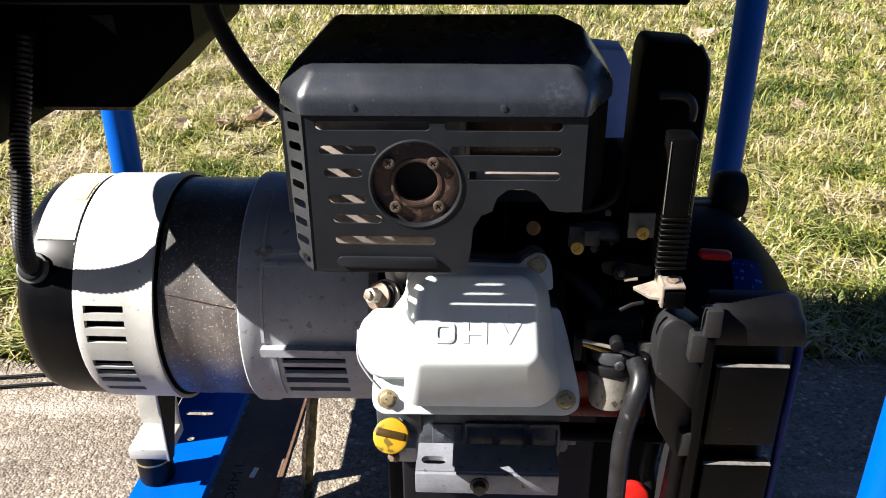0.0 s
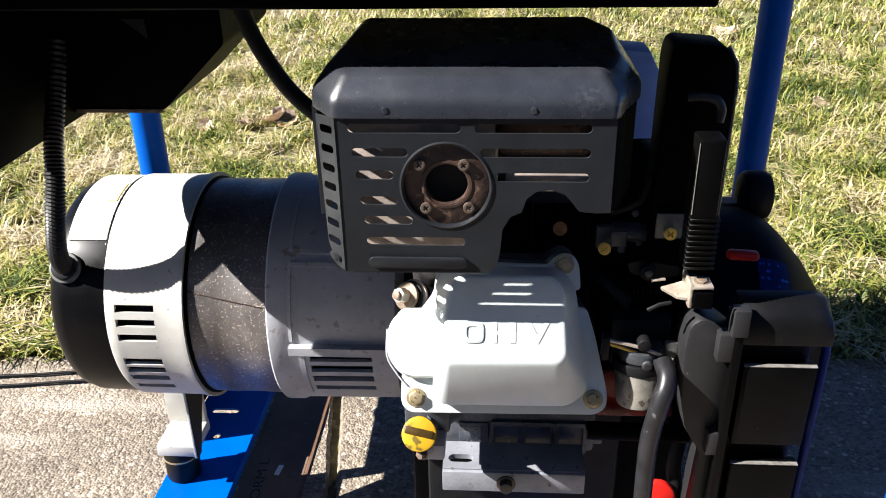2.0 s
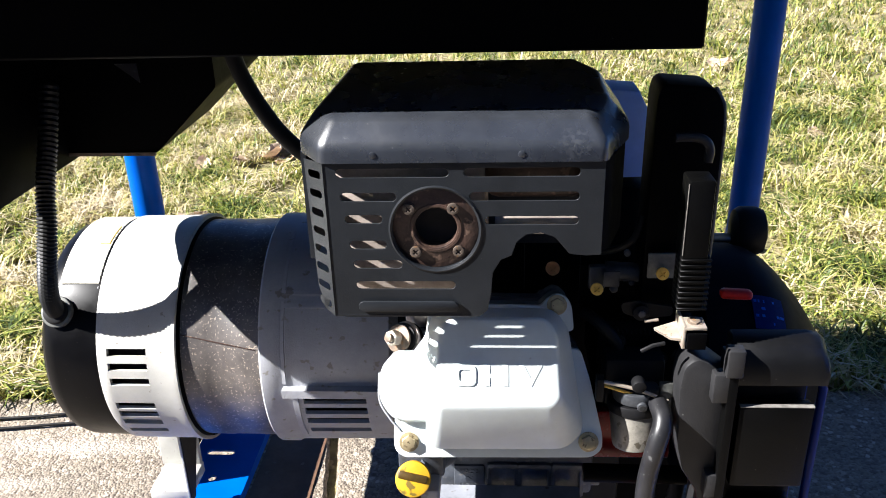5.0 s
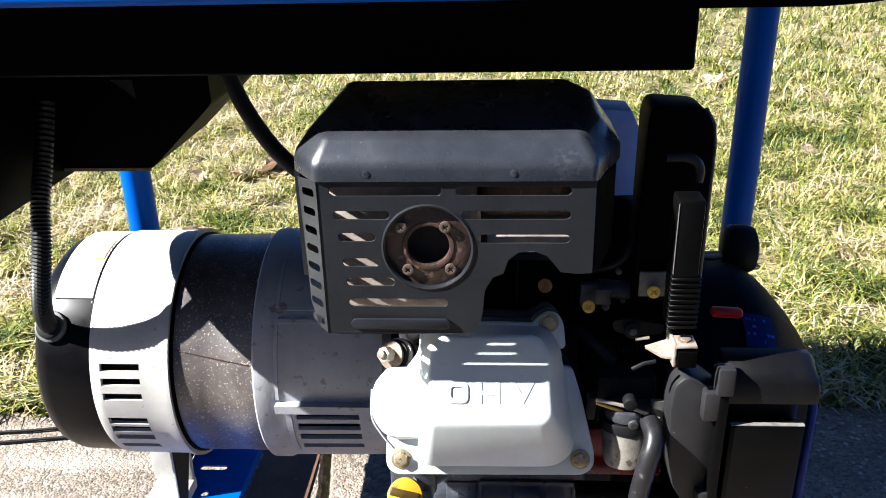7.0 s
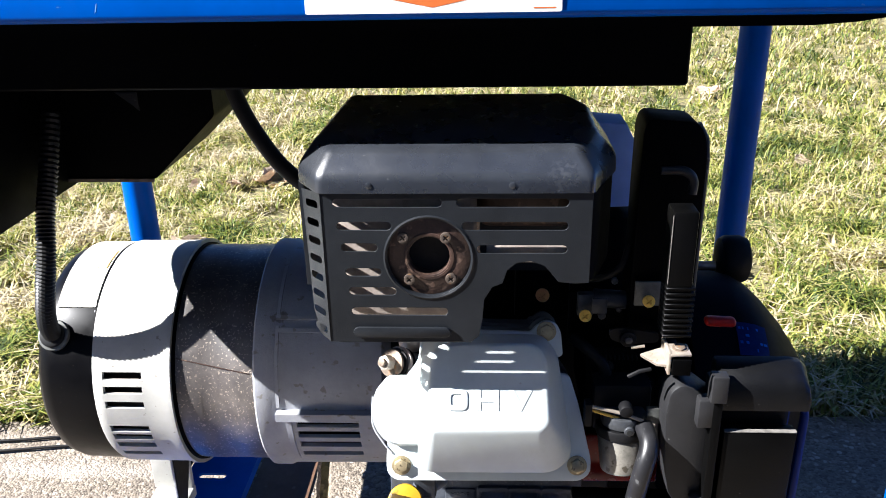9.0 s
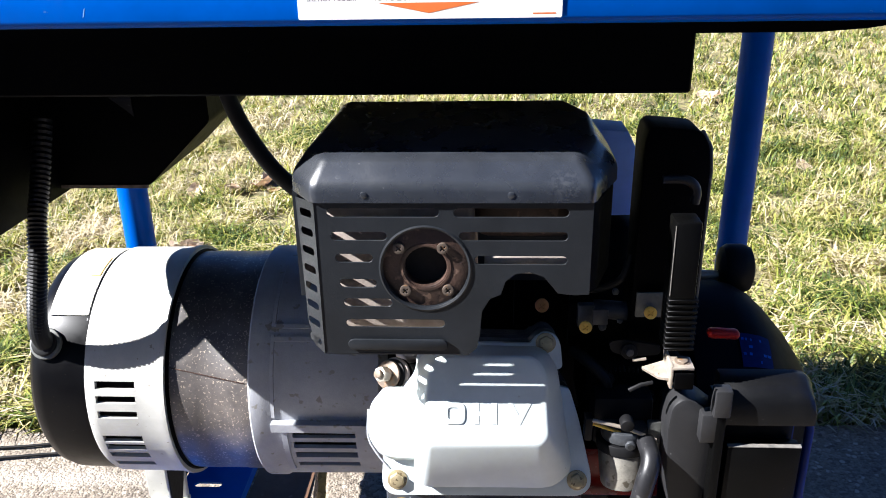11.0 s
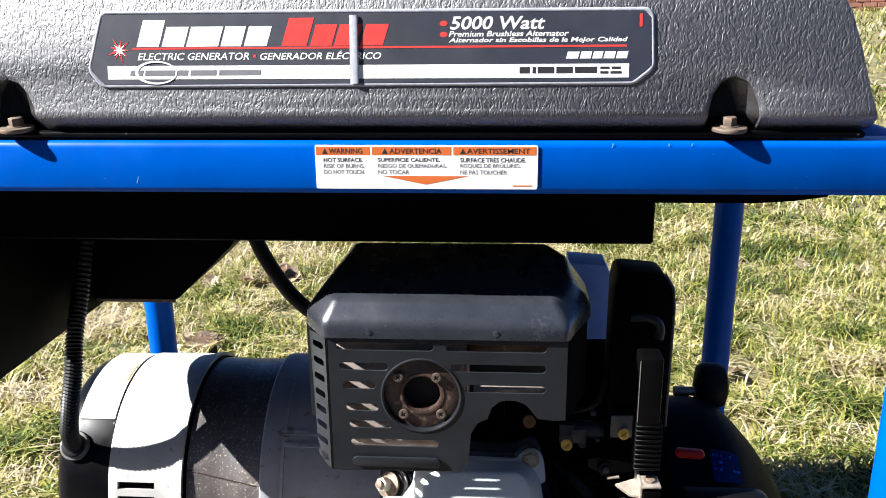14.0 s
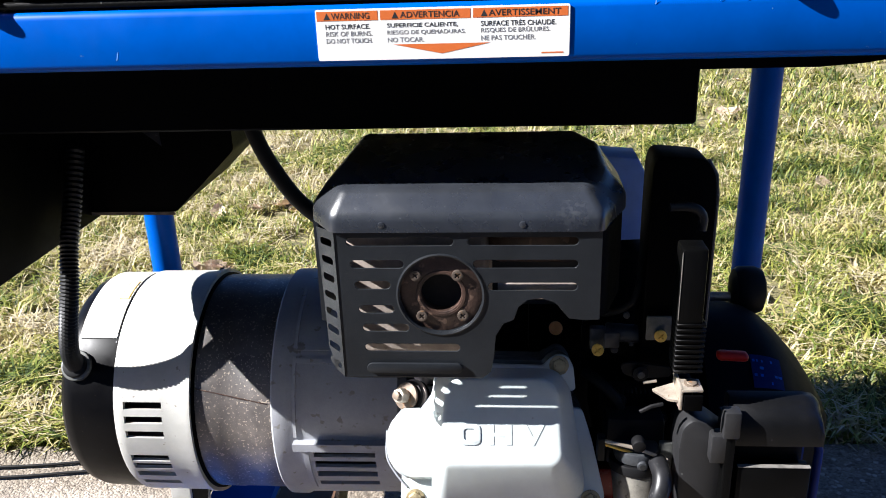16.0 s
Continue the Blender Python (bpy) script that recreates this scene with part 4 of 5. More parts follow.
base, crown = rounded(b0, 0.009, 4), rounded(b1, 0.006, 4)
steps = [(0.0, 0.001, 0.0), (0.0, 0.0098, 0.0), (0.03, 0.0112, 0.0), (0.90, 0.0302, 0.0), (0.975, 0.0319, 0.0), (1.0, 0.0328, 0.03), (1.0, 0.0331, 0.07)]
pan = loft([[vc(0.058 + ((u + (a - u) * t) - 0.058) * (1 - k), 0.056 + ((v + (b - v) * t) - 0.056) * (1 - k), h) for (u, v), (a, b) in zip(base, crown)] for t, h, k in steps])
part("raised_pan", pan, HEAD, cover)
FACE = VM @ Matrix.Translation((0, 0, 0.0332))
part("letter", shape(rounded([(0.0312, 0.0432), (0.0444, 0.0432), (0.0444, 0.0560), (0.0312, 0.0560)], 0.0038), [rounded([(0.0339, 0.0458), (0.0417, 0.0458), (0.0417, 0.0534), (0.0339, 0.0534)], 0.0022)], 0.0008, FACE, 0.0002), HEAD, cover, "raised cast letter")
for letter, u, wide in (("H", 0.0495, 0.0146), ("V", 0.0705, 0.0142)):
    part("letter", words(letter, u, 0.0432, wide, 0.0128, FACE, thick=0.0005, bold=0.022), HEAD, cover, "raised cast letter", False)
lobe = [(-0.0155, 0.053), (-0.0185, 0.045), (-0.0185, 0.029), (-0.012, 0.019), (-0.004, 0.0145), (0.016, 0.015), (0.018, 0.057), (-0.010, 0.057)]
boss = loft([[vc(u, v, -0.03) for u, v in rounded(lobe, 0.005)], [vc(u, v, 0.008) for u, v in rounded(lobe, 0.005)],
             [vc(u * 0.93 + 0.0005, v * 0.93 + 0.003, 0.0105) for u, v in rounded(lobe, 0.005)]])
part("breather_boss", boss, HEAD, cover)
part("wire", pipe(smooth_path([vc(-0.0192, 0.046, 0.004), vc(-0.0192, 0.028, 0.004), vc(-0.0128, 0.0165, 0.004), vc(-0.006, 0.0085, 0.004)], 6), 0.0006, 8), GREY, cover)
for u, v in ((0.0, 0.0008), (0.1158, 0.0022), (0.0958, 0.0902)):
    hex_bolt(cover, vc(u, v, 0.0032), VN, 0.0048, BOLT, "cover_bolt", label="yellow zinc flange bolt")
part("cover_gasket", shape([(u * 0.985 + 0.001, v * 0.98) for u, v in fl], (), 0.002, VM @ Matrix.Translation((0, 0, -0.0042))), VOID, gen, "thin dark gasket")
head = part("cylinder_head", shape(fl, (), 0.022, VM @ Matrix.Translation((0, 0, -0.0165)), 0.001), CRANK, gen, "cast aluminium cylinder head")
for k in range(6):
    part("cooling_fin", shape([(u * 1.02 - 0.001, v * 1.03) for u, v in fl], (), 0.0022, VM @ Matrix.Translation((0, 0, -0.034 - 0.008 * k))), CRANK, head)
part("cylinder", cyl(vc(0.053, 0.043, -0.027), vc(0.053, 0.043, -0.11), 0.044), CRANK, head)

# spark plug side: nut, washer and stub
SA, SD = Vector((-0.0300, 0.4960, 0.3815)), Vector((-0.50, -0.72, 0.48)).normalized()
plug = part("exhaust_stud", cyl(SA - SD * 0.040, SA, 0.0046, n=24, bevel=0.001), RUSTBOLT, gen, "weathered stud with a nut and stacked washers")
hex_bolt(plug, SA - SD * 0.004, SD, 0.0054, STEEL, "nut", washer=False, tall=0.0075)
part("stud_tip", cyl(SA + SD * 0.003, SA + SD * 0.0062, 0.0030, n=18, bevel=0.0006), RUSTBOLT, plug)
for back, r, thick, mat, label in ((0.0065, 0.0098, 0.0024, RUSTBOLT, "weathered washer"), (0.0105, 0.0112, 0.0020, DULL, ""), (0.0140, 0.0124, 0.0024, MUFFLER, "heat-stained collar"), (0.0180, 0.0118, 0.0030, DULL, "")):
    part("washer", cyl(SA - SD * (back + thick / 2), SA - SD * (back - thick / 2), r, n=36, bevel=0.0006), mat, plug, label)
part("stub_pipe", pipe(smooth_path([(-0.022, 0.505, 0.425), (-0.014, 0.512, 0.402), (-0.012, 0.525, 0.385), (-0.018, 0.545, 0.372)], 8), 0.009), MUFFLER, plug)
part("spacer", cyl(SA - SD * 0.034, SA - SD * 0.019, 0.0090, n=30, bevel=0.001), HEAD, plug, "pale cast spacer")

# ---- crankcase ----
crank = part("crankcase", box(0.001, 0.104, 0.459, 0.62, 0.2805, 0.318, 0.003), CRANK, gen, "stained cast aluminium crankcase, shade put into its colour")
# Takes the near-black tone for the shade below the crankcase.
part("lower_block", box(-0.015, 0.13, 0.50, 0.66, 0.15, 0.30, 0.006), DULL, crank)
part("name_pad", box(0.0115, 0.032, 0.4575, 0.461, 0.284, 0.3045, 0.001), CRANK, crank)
for k, w in enumerate(("MADE", "IN", "JAPAN")):
    wide = (0.0125, 0.005, 0.0145)[k]
    part("lettering", words(w, 0.0215 - wide / 2, 0.2985 - 0.006 * k, wide, 0.0034, upright(0.4573), thick=0.0005), CRANK, crank, smooth=False)
for a, b in ((0.036, 0.0535), (0.0565, 0.0755), (0.079, 0.097)):
    bm = shape(rounded([(a - 0.002, 0.281), (b + 0.0008, 0.281), (b + 0.0008, 0.3065), (a - 0.002, 0.3065)], 0.002), [rounded([(a, 0.284), (b - 0.001, 0.284), (b - 0.001, 0.3040), (a, 0.3040)], 0.003)], 0.004, upright(0.4585), 0.0004)
    part("cast_frame", bm, CRANK, crank)
sole = part("engine_foot", box(-0.0005, 0.0985, 0.4525, 0.457, 0.2485, 0.2655, 0.0008), FOOT, gen, "bright aluminium engine foot")
part("ledge", shape(rounded([(-0.0005, 0.455), (0.0985, 0.455), (0.0985, 0.484), (-0.0005, 0.484)], 0.002), [stadium(0.012, 0.466, 0.018, 0.008)], 0.004, Matrix.Translation((0, 0, 0.2645))), FOOT, sole)
hex_bolt(sole, (0.044, 0.4525, 0.2565), (0, -1, 0), 0.0050, SHADED_BOLT, "foot_bolt", tall=0.006)
hex_bolt(crank, (0.085, 0.4585, 0.2755), (0, -1, 0), 0.0045, CRANK, "case_bolt")
part("side_fitting", cyl((0.098, 0.468, 0.287), (0.110, 0.468, 0.287), 0.0048, n=16, bevel=0.001), ZINC, crank)
CAPWAY = Vector((0.06, -0.80, 0.60)).normalized()
CAPAT = Vector((-0.0154, 0.4490, 0.3010))
cap = part("oil_cap", cyl(CAPAT - CAPWAY * 0.004, CAPAT + CAPWAY * 0.008, 0.0118, n=36, bevel=0.0016), YELLOW, gen, "yellow plastic oil filler cap, oily")
part("grip", box(-0.0098, 0.0098, -0.0026, 0.0026, 0.0075, 0.0105, 0.001, m=Matrix.Translation(CAPAT) @ CAPWAY.to_track_quat("Z", "Y").to_matrix().to_4x4() @ pose(0, 0.0012, -0.0012, 0, 0, -14)), OILY, cap, "oil-blackened grip")
part("filler_neck", cyl((-0.015, 0.462, 0.2985), (0.004, 0.49, 0.292), 0.010, n=24), CRANK, cap)
hex_bolt(gen, (-0.0140, 0.4520, 0.2815), (-0.6, -0.75, 0.2), 0.0034, RUSTBOLT, "drain_plug", tall=0.004, label="rusty drain plug")
part("filler_lug", box(-0.0140, 0.0010, 0.4530, 0.492, 0.2745, 0.2875, 0.0020), GREY, gen, "pale cast lug by the filler")
# Block added behind the oil cap to cast shade on the foot.
part("filler_boss", box(-0.028, 0.004, 0.470, 0.55, 0.284, 0.318, 0.003), CRANK, gen, "block added to shade the engine foot")


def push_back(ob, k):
    """Scales a part and its pieces by k about the camera's first eye, to keep their place in its view."""
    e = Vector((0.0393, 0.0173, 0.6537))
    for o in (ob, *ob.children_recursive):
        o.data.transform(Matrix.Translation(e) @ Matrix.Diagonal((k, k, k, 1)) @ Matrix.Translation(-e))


for top in (guard, muffler, flange):
    for o in (top, *top.children_recursive):
        o.data.transform(Matrix.Translation((-0.0009, 0, -0.0023)))
for o in (flange, *flange.children_recursive):
    o.data.transform(Matrix.Translation((0, 0.0012, 0)))
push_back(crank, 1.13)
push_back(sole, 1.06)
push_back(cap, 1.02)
# Black backing; the dark gap behind the engine parts is in its colour.
part("engine_block", box(0.028, 0.150, 0.575, 0.66, 0.30, 0.462, 0.012), BLACK, gen, "black backing block with deep shade put into its colour")
# Base widened and a hidden rear mass added to keep sunlight off the ground.
part("engine_base", box(-0.040, 0.20, 0.60, 0.84, 0.001, 0.30, 0.008), BLACK, gen, "black engine base, widened to block light")
part("engine_rear", box(0.0, 0.185, 0.60, 0.84, 0.24, 0.42, 0.02), BLACK, gen, "unseen mass added behind the engine to block light")

# ---- carburettor side ----
def dim(x0, x1, y0, y1, z0, z1, b=0.001, m=None):
    return box(x0, x1, y0, y1, z0, z1, b, 2, m)


carb = part("carburettor", dim(0.112, 0.152, 0.485, 0.530, 0.335, 0.372, 0.004), DULL, gen, "grey die-cast carburettor, darkened for shade")
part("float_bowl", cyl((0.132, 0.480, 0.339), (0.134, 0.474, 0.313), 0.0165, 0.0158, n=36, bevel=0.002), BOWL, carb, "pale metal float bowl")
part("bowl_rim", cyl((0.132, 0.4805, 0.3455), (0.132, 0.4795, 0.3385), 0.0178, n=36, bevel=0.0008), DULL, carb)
part("bowl_collar", cyl((0.132, 0.4795, 0.3560), (0.132, 0.4788, 0.3475), 0.0150, n=36, bevel=0.0010), GUN, carb, "dull cast collar over the bowl")
part("drain_boss", cyl((0.1340, 0.4700, 0.3500), (0.1340, 0.4625, 0.3496), 0.0034, n=20, bevel=0.0006), GUN, carb)
part("drain_hole", cyl((0.1340, 0.4626, 0.3496), (0.1340, 0.4622, 0.3496), 0.0019, n=16), VOID, carb)
part("idle_screw", cyl((0.131, 0.468, 0.352), (0.131, 0.476, 0.353), 0.003, n=16, bevel=0.0005), STEEL, carb)
part("jet_block", dim(0.1265, 0.1355, 0.470, 0.480, 0.3475, 0.3575), VOID, carb)
part("choke_plate", dim(0.1465, 0.1555, 0.474, 0.478, 0.3380, 0.3610, 0.0008), ZINC, carb, "dull zinc choke plate")
link = part("governor_linkage", pipe([Vector((0.108, 0.468, 0.3665)), Vector((0.130, 0.467, 0.3615)), Vector((0.1505, 0.4665, 0.353))], 0.0013, 10), STEEL, gen, "thin bright governor linkage")
part("rod", pipe([Vector((0.107, 0.471, 0.3625)), Vector((0.1505, 0.470, 0.3475))], 0.0011, 10), BRASS, link)
part("pivot", cyl((0.131, 0.462, 0.3655), (0.131, 0.470, 0.3660), 0.0045, n=20, bevel=0.0008), DULL, link)
part("arm", dim(0.1045, 0.1095, 0.4665, 0.475, 0.351, 0.3685), DULL, link)
p = [(0.1465, 0.478, 0.345), (0.1475, 0.462, 0.340), (0.1430, 0.455, 0.325), (0.1395, 0.457, 0.295), (0.1405, 0.462, 0.255), (0.1425, 0.468, 0.215)]
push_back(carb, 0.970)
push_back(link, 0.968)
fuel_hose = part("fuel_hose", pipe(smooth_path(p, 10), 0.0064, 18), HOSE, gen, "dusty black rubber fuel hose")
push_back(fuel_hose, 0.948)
part("cross_shaft", cyl((0.100, 0.478, 0.2845), (0.172, 0.478, 0.2835), 0.0065, n=20, bevel=0.001), BLACK, gen, "dark round cross shaft")
part("collar", cyl((0.100, 0.4775, 0.2846), (0.1060, 0.4775, 0.2845), 0.0056, n=6), ZINC, gen)
part("red_panel", dim(0.108, 0.162, 0.492, 0.500, 0.286, 0.326, 0.002), DARKRED, gen, "glossy dark red panel")
valve = part("fuel_valve", cyl((0.152, 0.470, 0.236), (0.152, 0.462, 0.238), 0.0125, n=28, bevel=0.003), RED, gen, "red plastic fuel valve knob")
lp = part("lower_panel", dim(0.104, 0.175, 0.515, 0.520, 0.15, 0.285, 0.001), DULL, gen, "grey lower panel, shade put into its colour")
sl = part("support_leg", dim(0.106, 0.121, 0.488, 0.50, 0.15, 0.272, 0.002), BLUE, gen, "dark blue support leg")
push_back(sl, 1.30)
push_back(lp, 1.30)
part("wiring_sleeve", pipe(smooth_path([(0.168, 0.485, 0.275), (0.164, 0.478, 0.255), (0.166, 0.474, 0.235), (0.163, 0.472, 0.21)], 8), 0.0055), RUBBER, gen, "black wiring sleeve")

# ---- air cleaner ----
CY = 0.4375
case = part("air_cleaner", dim(0.181, 0.231, CY + 0.011, CY + 0.030, 0.205, 0.398, 0.006), PLASTIC, gen, "black moulded air cleaner with raised panels")
cap_side = [(CY + 0.024, 0.384), (CY, 0.384), (CY - 0.0008, 0.3975), (CY + 0.0022, 0.4040), (CY + 0.0085, 0.4080), (CY + 0.016, 0.4100), (CY + 0.022, 0.4100), (CY + 0.024, 0.4080)]
part("top_cap", loft([[(x + (0.002 if y > CY + 0.012 else 0), y, 0.384 + (z - 0.384) * k) for y, z in cap_side] for x, k in ((0.1795, 0.97), (0.1803, 1.0), (0.2250, 1.0), (0.2310, 0.96), (0.2345, 0.84), (0.2362, 0.62))]), CAP, case, "scuffed dark grey curved cap")
for z, x0, x1 in ((0.3690, 0.1870, 0.2310), (0.2930, 0.1890, 0.2320)):
    rng = random.Random(int(z * 1e4))
    edge = [(x0 + (x1 - x0) * k / 24, CY - 0.0004 + 0.0002 * rng.random(), z - 0.0006) for k in range(25)]
    part("worn_edge", loft([[(x, y, zz), (x, y + 0.003, zz + 0.0004), (x, y + 0.003, zz + 0.0005 + 0.0003 * rng.random()), (x, y, zz + 0.0004)] for x, y, zz in edge]), DUST, case, "pale dusty worn edge")
for z0, z1, x0, x1 in ((0.3085, 0.3685, 0.1865, 0.2315), (0.205, 0.2925, 0.1885, 0.2325)):
    part("raised_panel", box(x0, x1, CY - 0.0005, CY + 0.01, z0, z1, 0.0018, 2), PLASTIC, case)
part("spine", box(0.1775, 0.1835, CY - 0.0025, CY + 0.02, 0.205, 0.400, 0.0012, 2), PLASTIC, case)
part("clip", box(0.1745, 0.1845, CY - 0.0055, CY + 0.004, 0.392, 0.4105, 0.0012, 2), INLET, case, "dusty grey clip")
part("clip", box(0.1690, 0.1795, CY - 0.002, CY + 0.008, 0.372, 0.392, 0.0012, 2), INLET, case, "dusty grey clip")
part("clip", box(0.1710, 0.1795, CY - 0.002, CY + 0.008, 0.300, 0.318, 0.0012, 2), INLET, case, "dusty grey clip")
ear = [(0.1535, 0.376), (0.155, 0.391), (0.160, 0.396), (0.169, 0.3925), (0.181, 0.383), (0.178, 0.338), (0.1765, 0.205), (0.171, 0.205), (0.1715, 0.298), (0.160, 0.317), (0.156, 0.333)]
part("inlet_cover", shape(rounded(ear, 0.003), (), 0.02, upright(0.4555), 0.0025), INLET, gen, "grey-black moulded inlet cover")
part("shroud_edge", pipe([Vector((0.2435, 0.457, 0.180)), Vector((0.2430, 0.458, 0.368)), Vector((0.2405, 0.464, 0.386))], 0.0028, 10), NAVY, gen, "blue painted shroud edge, shade put into its colour")
part("shroud_side", box(0.234, 0.2395, 0.4700, 0.502, 0.20, 0.383, 0.002), NAVY, gen, "blue painted shroud side, shade put into its colour")

# recoil housing: a turned black dome, centre and profile fitted to its outline in the camera's view
RYC, RZC = 0.60, 0.30


def rec(x, r, n=64):
    return [Vector((x, RYC - r * math.cos(2 * math.pi * k / n), RZC + r * math.sin(2 * math.pi * k / n))) for k in range(n)]


recoil = part("recoil_housing", loft([rec(0.186, 0.05), rec(0.186, 0.093), rec(0.190, 0.0970), rec(0.226, 0.0970), rec(0.238, 0.0938), rec(0.248, 0.0880), rec(0.2585, 0.0780), rec(0.2740, 0.0600), rec(0.2855, 0.0430), rec(0.2980, 0.0220), rec(0.3060, 0.004)]), DEEP, gen, "dark navy domed recoil starter housing")
part("stop_lever", box(0.1785, 0.1985, 0.474, 0.482, 0.4215, 0.4275, 0.0028, 3, m=Matrix.Translation((0.19, 0, 0.424)) @ pose(0, 0, 0, 0, 3, 0) @ Matrix.Translation((-0.19, 0, -0.424))), RED, gen, "red plastic lever")


def dome_patch(x0, x1, t0, t1, lift):
    rings = []
    xs = [x0, (2 * x0 + x1) / 3, (x0 + 2 * x1) / 3, x1]
    rs = [float(np.interp(x, (0.226, 0.238, 0.248, 0.2585), (0.0970, 0.0938, 0.0880, 0.0780))) + lift for x in xs]
    for k in range(7):
        a = radians(t0 + (t1 - t0) * k / 6)
        rings.append([Vector((x, RYC - q * math.cos(a), RZC + q * math.sin(a))) for x, q in [*zip(xs, rs), *((x, r + 0.0003) for x, r in zip(xs[::-1], rs[::-1]))]])
    return loft(rings)


plate = part("instruction_print", dome_patch(0.2232, 0.2470, 45.5, 61.0, 0.0006), BLUEPRINT, gen, "small dark blue instruction sticker")
rng = random.Random(5)
for k in range(4):
    x = 0.2246
    while x < 0.2440:
        w = rng.uniform(0.001, 0.003)
        if rng.random() < 0.7:
            part("bar", dome_patch(x, x + w, 47.2 + 3.4 * k, 48.4 + 3.4 * k, 0.0009), BLUE, plate, smooth=False)
        x += w + rng.uniform(0.0008, 0.004)
knob = part("choke_knob", loft([[Vector((x, 0.65 + r * math.cos(2 * math.pi * k / 32), 0.394 + r * 1.12 * math.sin(2 * math.pi * k / 32))) for k in range(32)]
                                for x, r in ((0.2335, 0.008), (0.236, 0.0165), (0.240, 0.0188), (0.252, 0.0188), (0.258, 0.0165), (0.261, 0.010))]), RUBBER, gen, "black rounded plastic knob")
part("shaft", cyl((0.215, 0.65, 0.388), (0.236, 0.65, 0.388), 0.0042, n=16), STEEL, knob)

# upper right: black cover with a ribbed handle, blue cooling shroud
outline = rounded([(0.133, 0.408), (0.1705, 0.408), (0.1705, 0.530), (0.1690, 0.5425), (0.1640, 0.5510), (0.136, 0.5535), (0.134, 0.546)], 0.006)
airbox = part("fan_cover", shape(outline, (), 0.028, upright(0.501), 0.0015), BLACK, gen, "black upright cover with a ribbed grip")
# Rim and hook take a paler tone for the light caught on their edges.
part("rim", pipe([Vector(p) for p in ((0.1715, 0.4885, 0.44), (0.1718, 0.4885, 0.5290), (0.1702, 0.4885, 0.5420), (0.1648, 0.4885, 0.5510))], 0.0022, 10), HOSE, airbox)
hook = smooth_path([(0.1370, 0.452, 0.5330), (0.1470, 0.452, 0.5330), (0.1530, 0.452, 0.5308), (0.1560, 0.452, 0.5258), (0.1555, 0.452, 0.5190)], 6)
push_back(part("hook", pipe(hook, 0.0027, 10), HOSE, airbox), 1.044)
grip = part("ribbed_grip", box(0.1435, 0.1580, 0.4385, 0.456, 0.4345, 0.5130, 0.0015, 2), PLASTIC, gen, "black plastic grip with moulded ribs")
part("worn_edge", box(0.1434, 0.1438, 0.4384, 0.4390, 0.4690, 0.5110), DUST, grip, "thin pale strip down the left edge")
for k in range(10):
    part("rib", box(0.1431, 0.1600, 0.4374, 0.452, 0.4345 + 0.0034 * k, 0.4362 + 0.0034 * k, 0.0004, 1), PLASTIC, grip)
shroud = part("cooling_shroud", shape([(0.112, 0.465), (0.1455, 0.466), (0.1475, 0.510), (0.1390, 0.5262), (0.112, 0.5285)], (), 0.03, upright(0.600), 0.0012), PALEBLUE, gen, "blue cooling shroud, sky light put into its pale colour")

# governor plate, screws and bright bracket in the shade
gov = part("governor_plate", dim(0.095, 0.165, 0.505, 0.508, 0.400, 0.432, 0.0005), BLACK, gen, "dark steel governor plate")
cross_screw(gen, (0.080, 0.543, 0.4115), (0, -0.95, 0.3), 0.0047, COPPER, "shroud_screw", "copper-coloured screw")
part("screw_seat", dim(0.060, 0.10, 0.546, 0.55, 0.392, 0.43, 0.002), BLACK, gen)
cross_screw(gov, (0.1045, 0.491, 0.4215), (0, -0.95, 0.3), 0.0038, BRASS, label="brass screw")
cross_screw(gen, (0.142, 0.477, 0.4392), (0, -0.95, 0.3), 0.0037, BRASS, "shroud_screw", "brass screw")
part("zinc_tab", dim(0.1335, 0.1515, 0.4795, 0.4815, 0.4345, 0.4515, 0.0006), ZINC, gen, "dull zinc tab")
part("clamp", cyl((0.1105, 0.503, 0.429), (0.134, 0.5, 0.4285), 0.0062, n=16, bevel=0.001), GUN, gen, "grey clamp")
part("clamp", dim(0.100, 0.1105, 0.497, 0.503, 0.418, 0.434), GUN, gen, "grey clamp")
lever = part("governor_lever", shape(rounded([(0.1175, 0.4200), (0.1265, 0.4215), (0.1500, 0.4175), (0.1500, 0.4110), (0.1290, 0.4095), (0.1190, 0.4130)], 0.003), (), 0.002, upright(0.4750)), DULL, gen, "dull flat governor lever")
part("pivot_disc", cyl((0.1300, 0.4735, 0.4145), (0.1300, 0.4700, 0.4150), 0.0052, n=28, bevel=0.0008), DULL, lever)
part("pivot_disc", cyl((0.1300, 0.4702, 0.4150), (0.1300, 0.4680, 0.4153), 0.0024, n=20, bevel=0.0005), GUN, lever)
part("spring_tab", dim(0.1085, 0.1185, 0.4895, 0.4915, 0.4235, 0.4345, 0.0006), GUN, gen, "dull bent tab")
for x, z, r in ((0.1235, 0.4435, 0.0022), (0.1165, 0.4180, 0.0026), (0.1275, 0.4225, 0.0018)):
    part("shroud_rivet", cyl((x, 0.4990, z), (x, 0.4965, z + 0.0004), r, n=18, bevel=0.0004), GUN, gen, "small dull rivet")
part("breather_tube", pipe(smooth_path([(0.098, 0.500, 0.400), (0.108, 0.490, 0.396), (0.118, 0.486, 0.386), (0.121, 0.487, 0.372)], 8), 0.0040, 12), RUBBER, gen, "short black rubber breather tube")
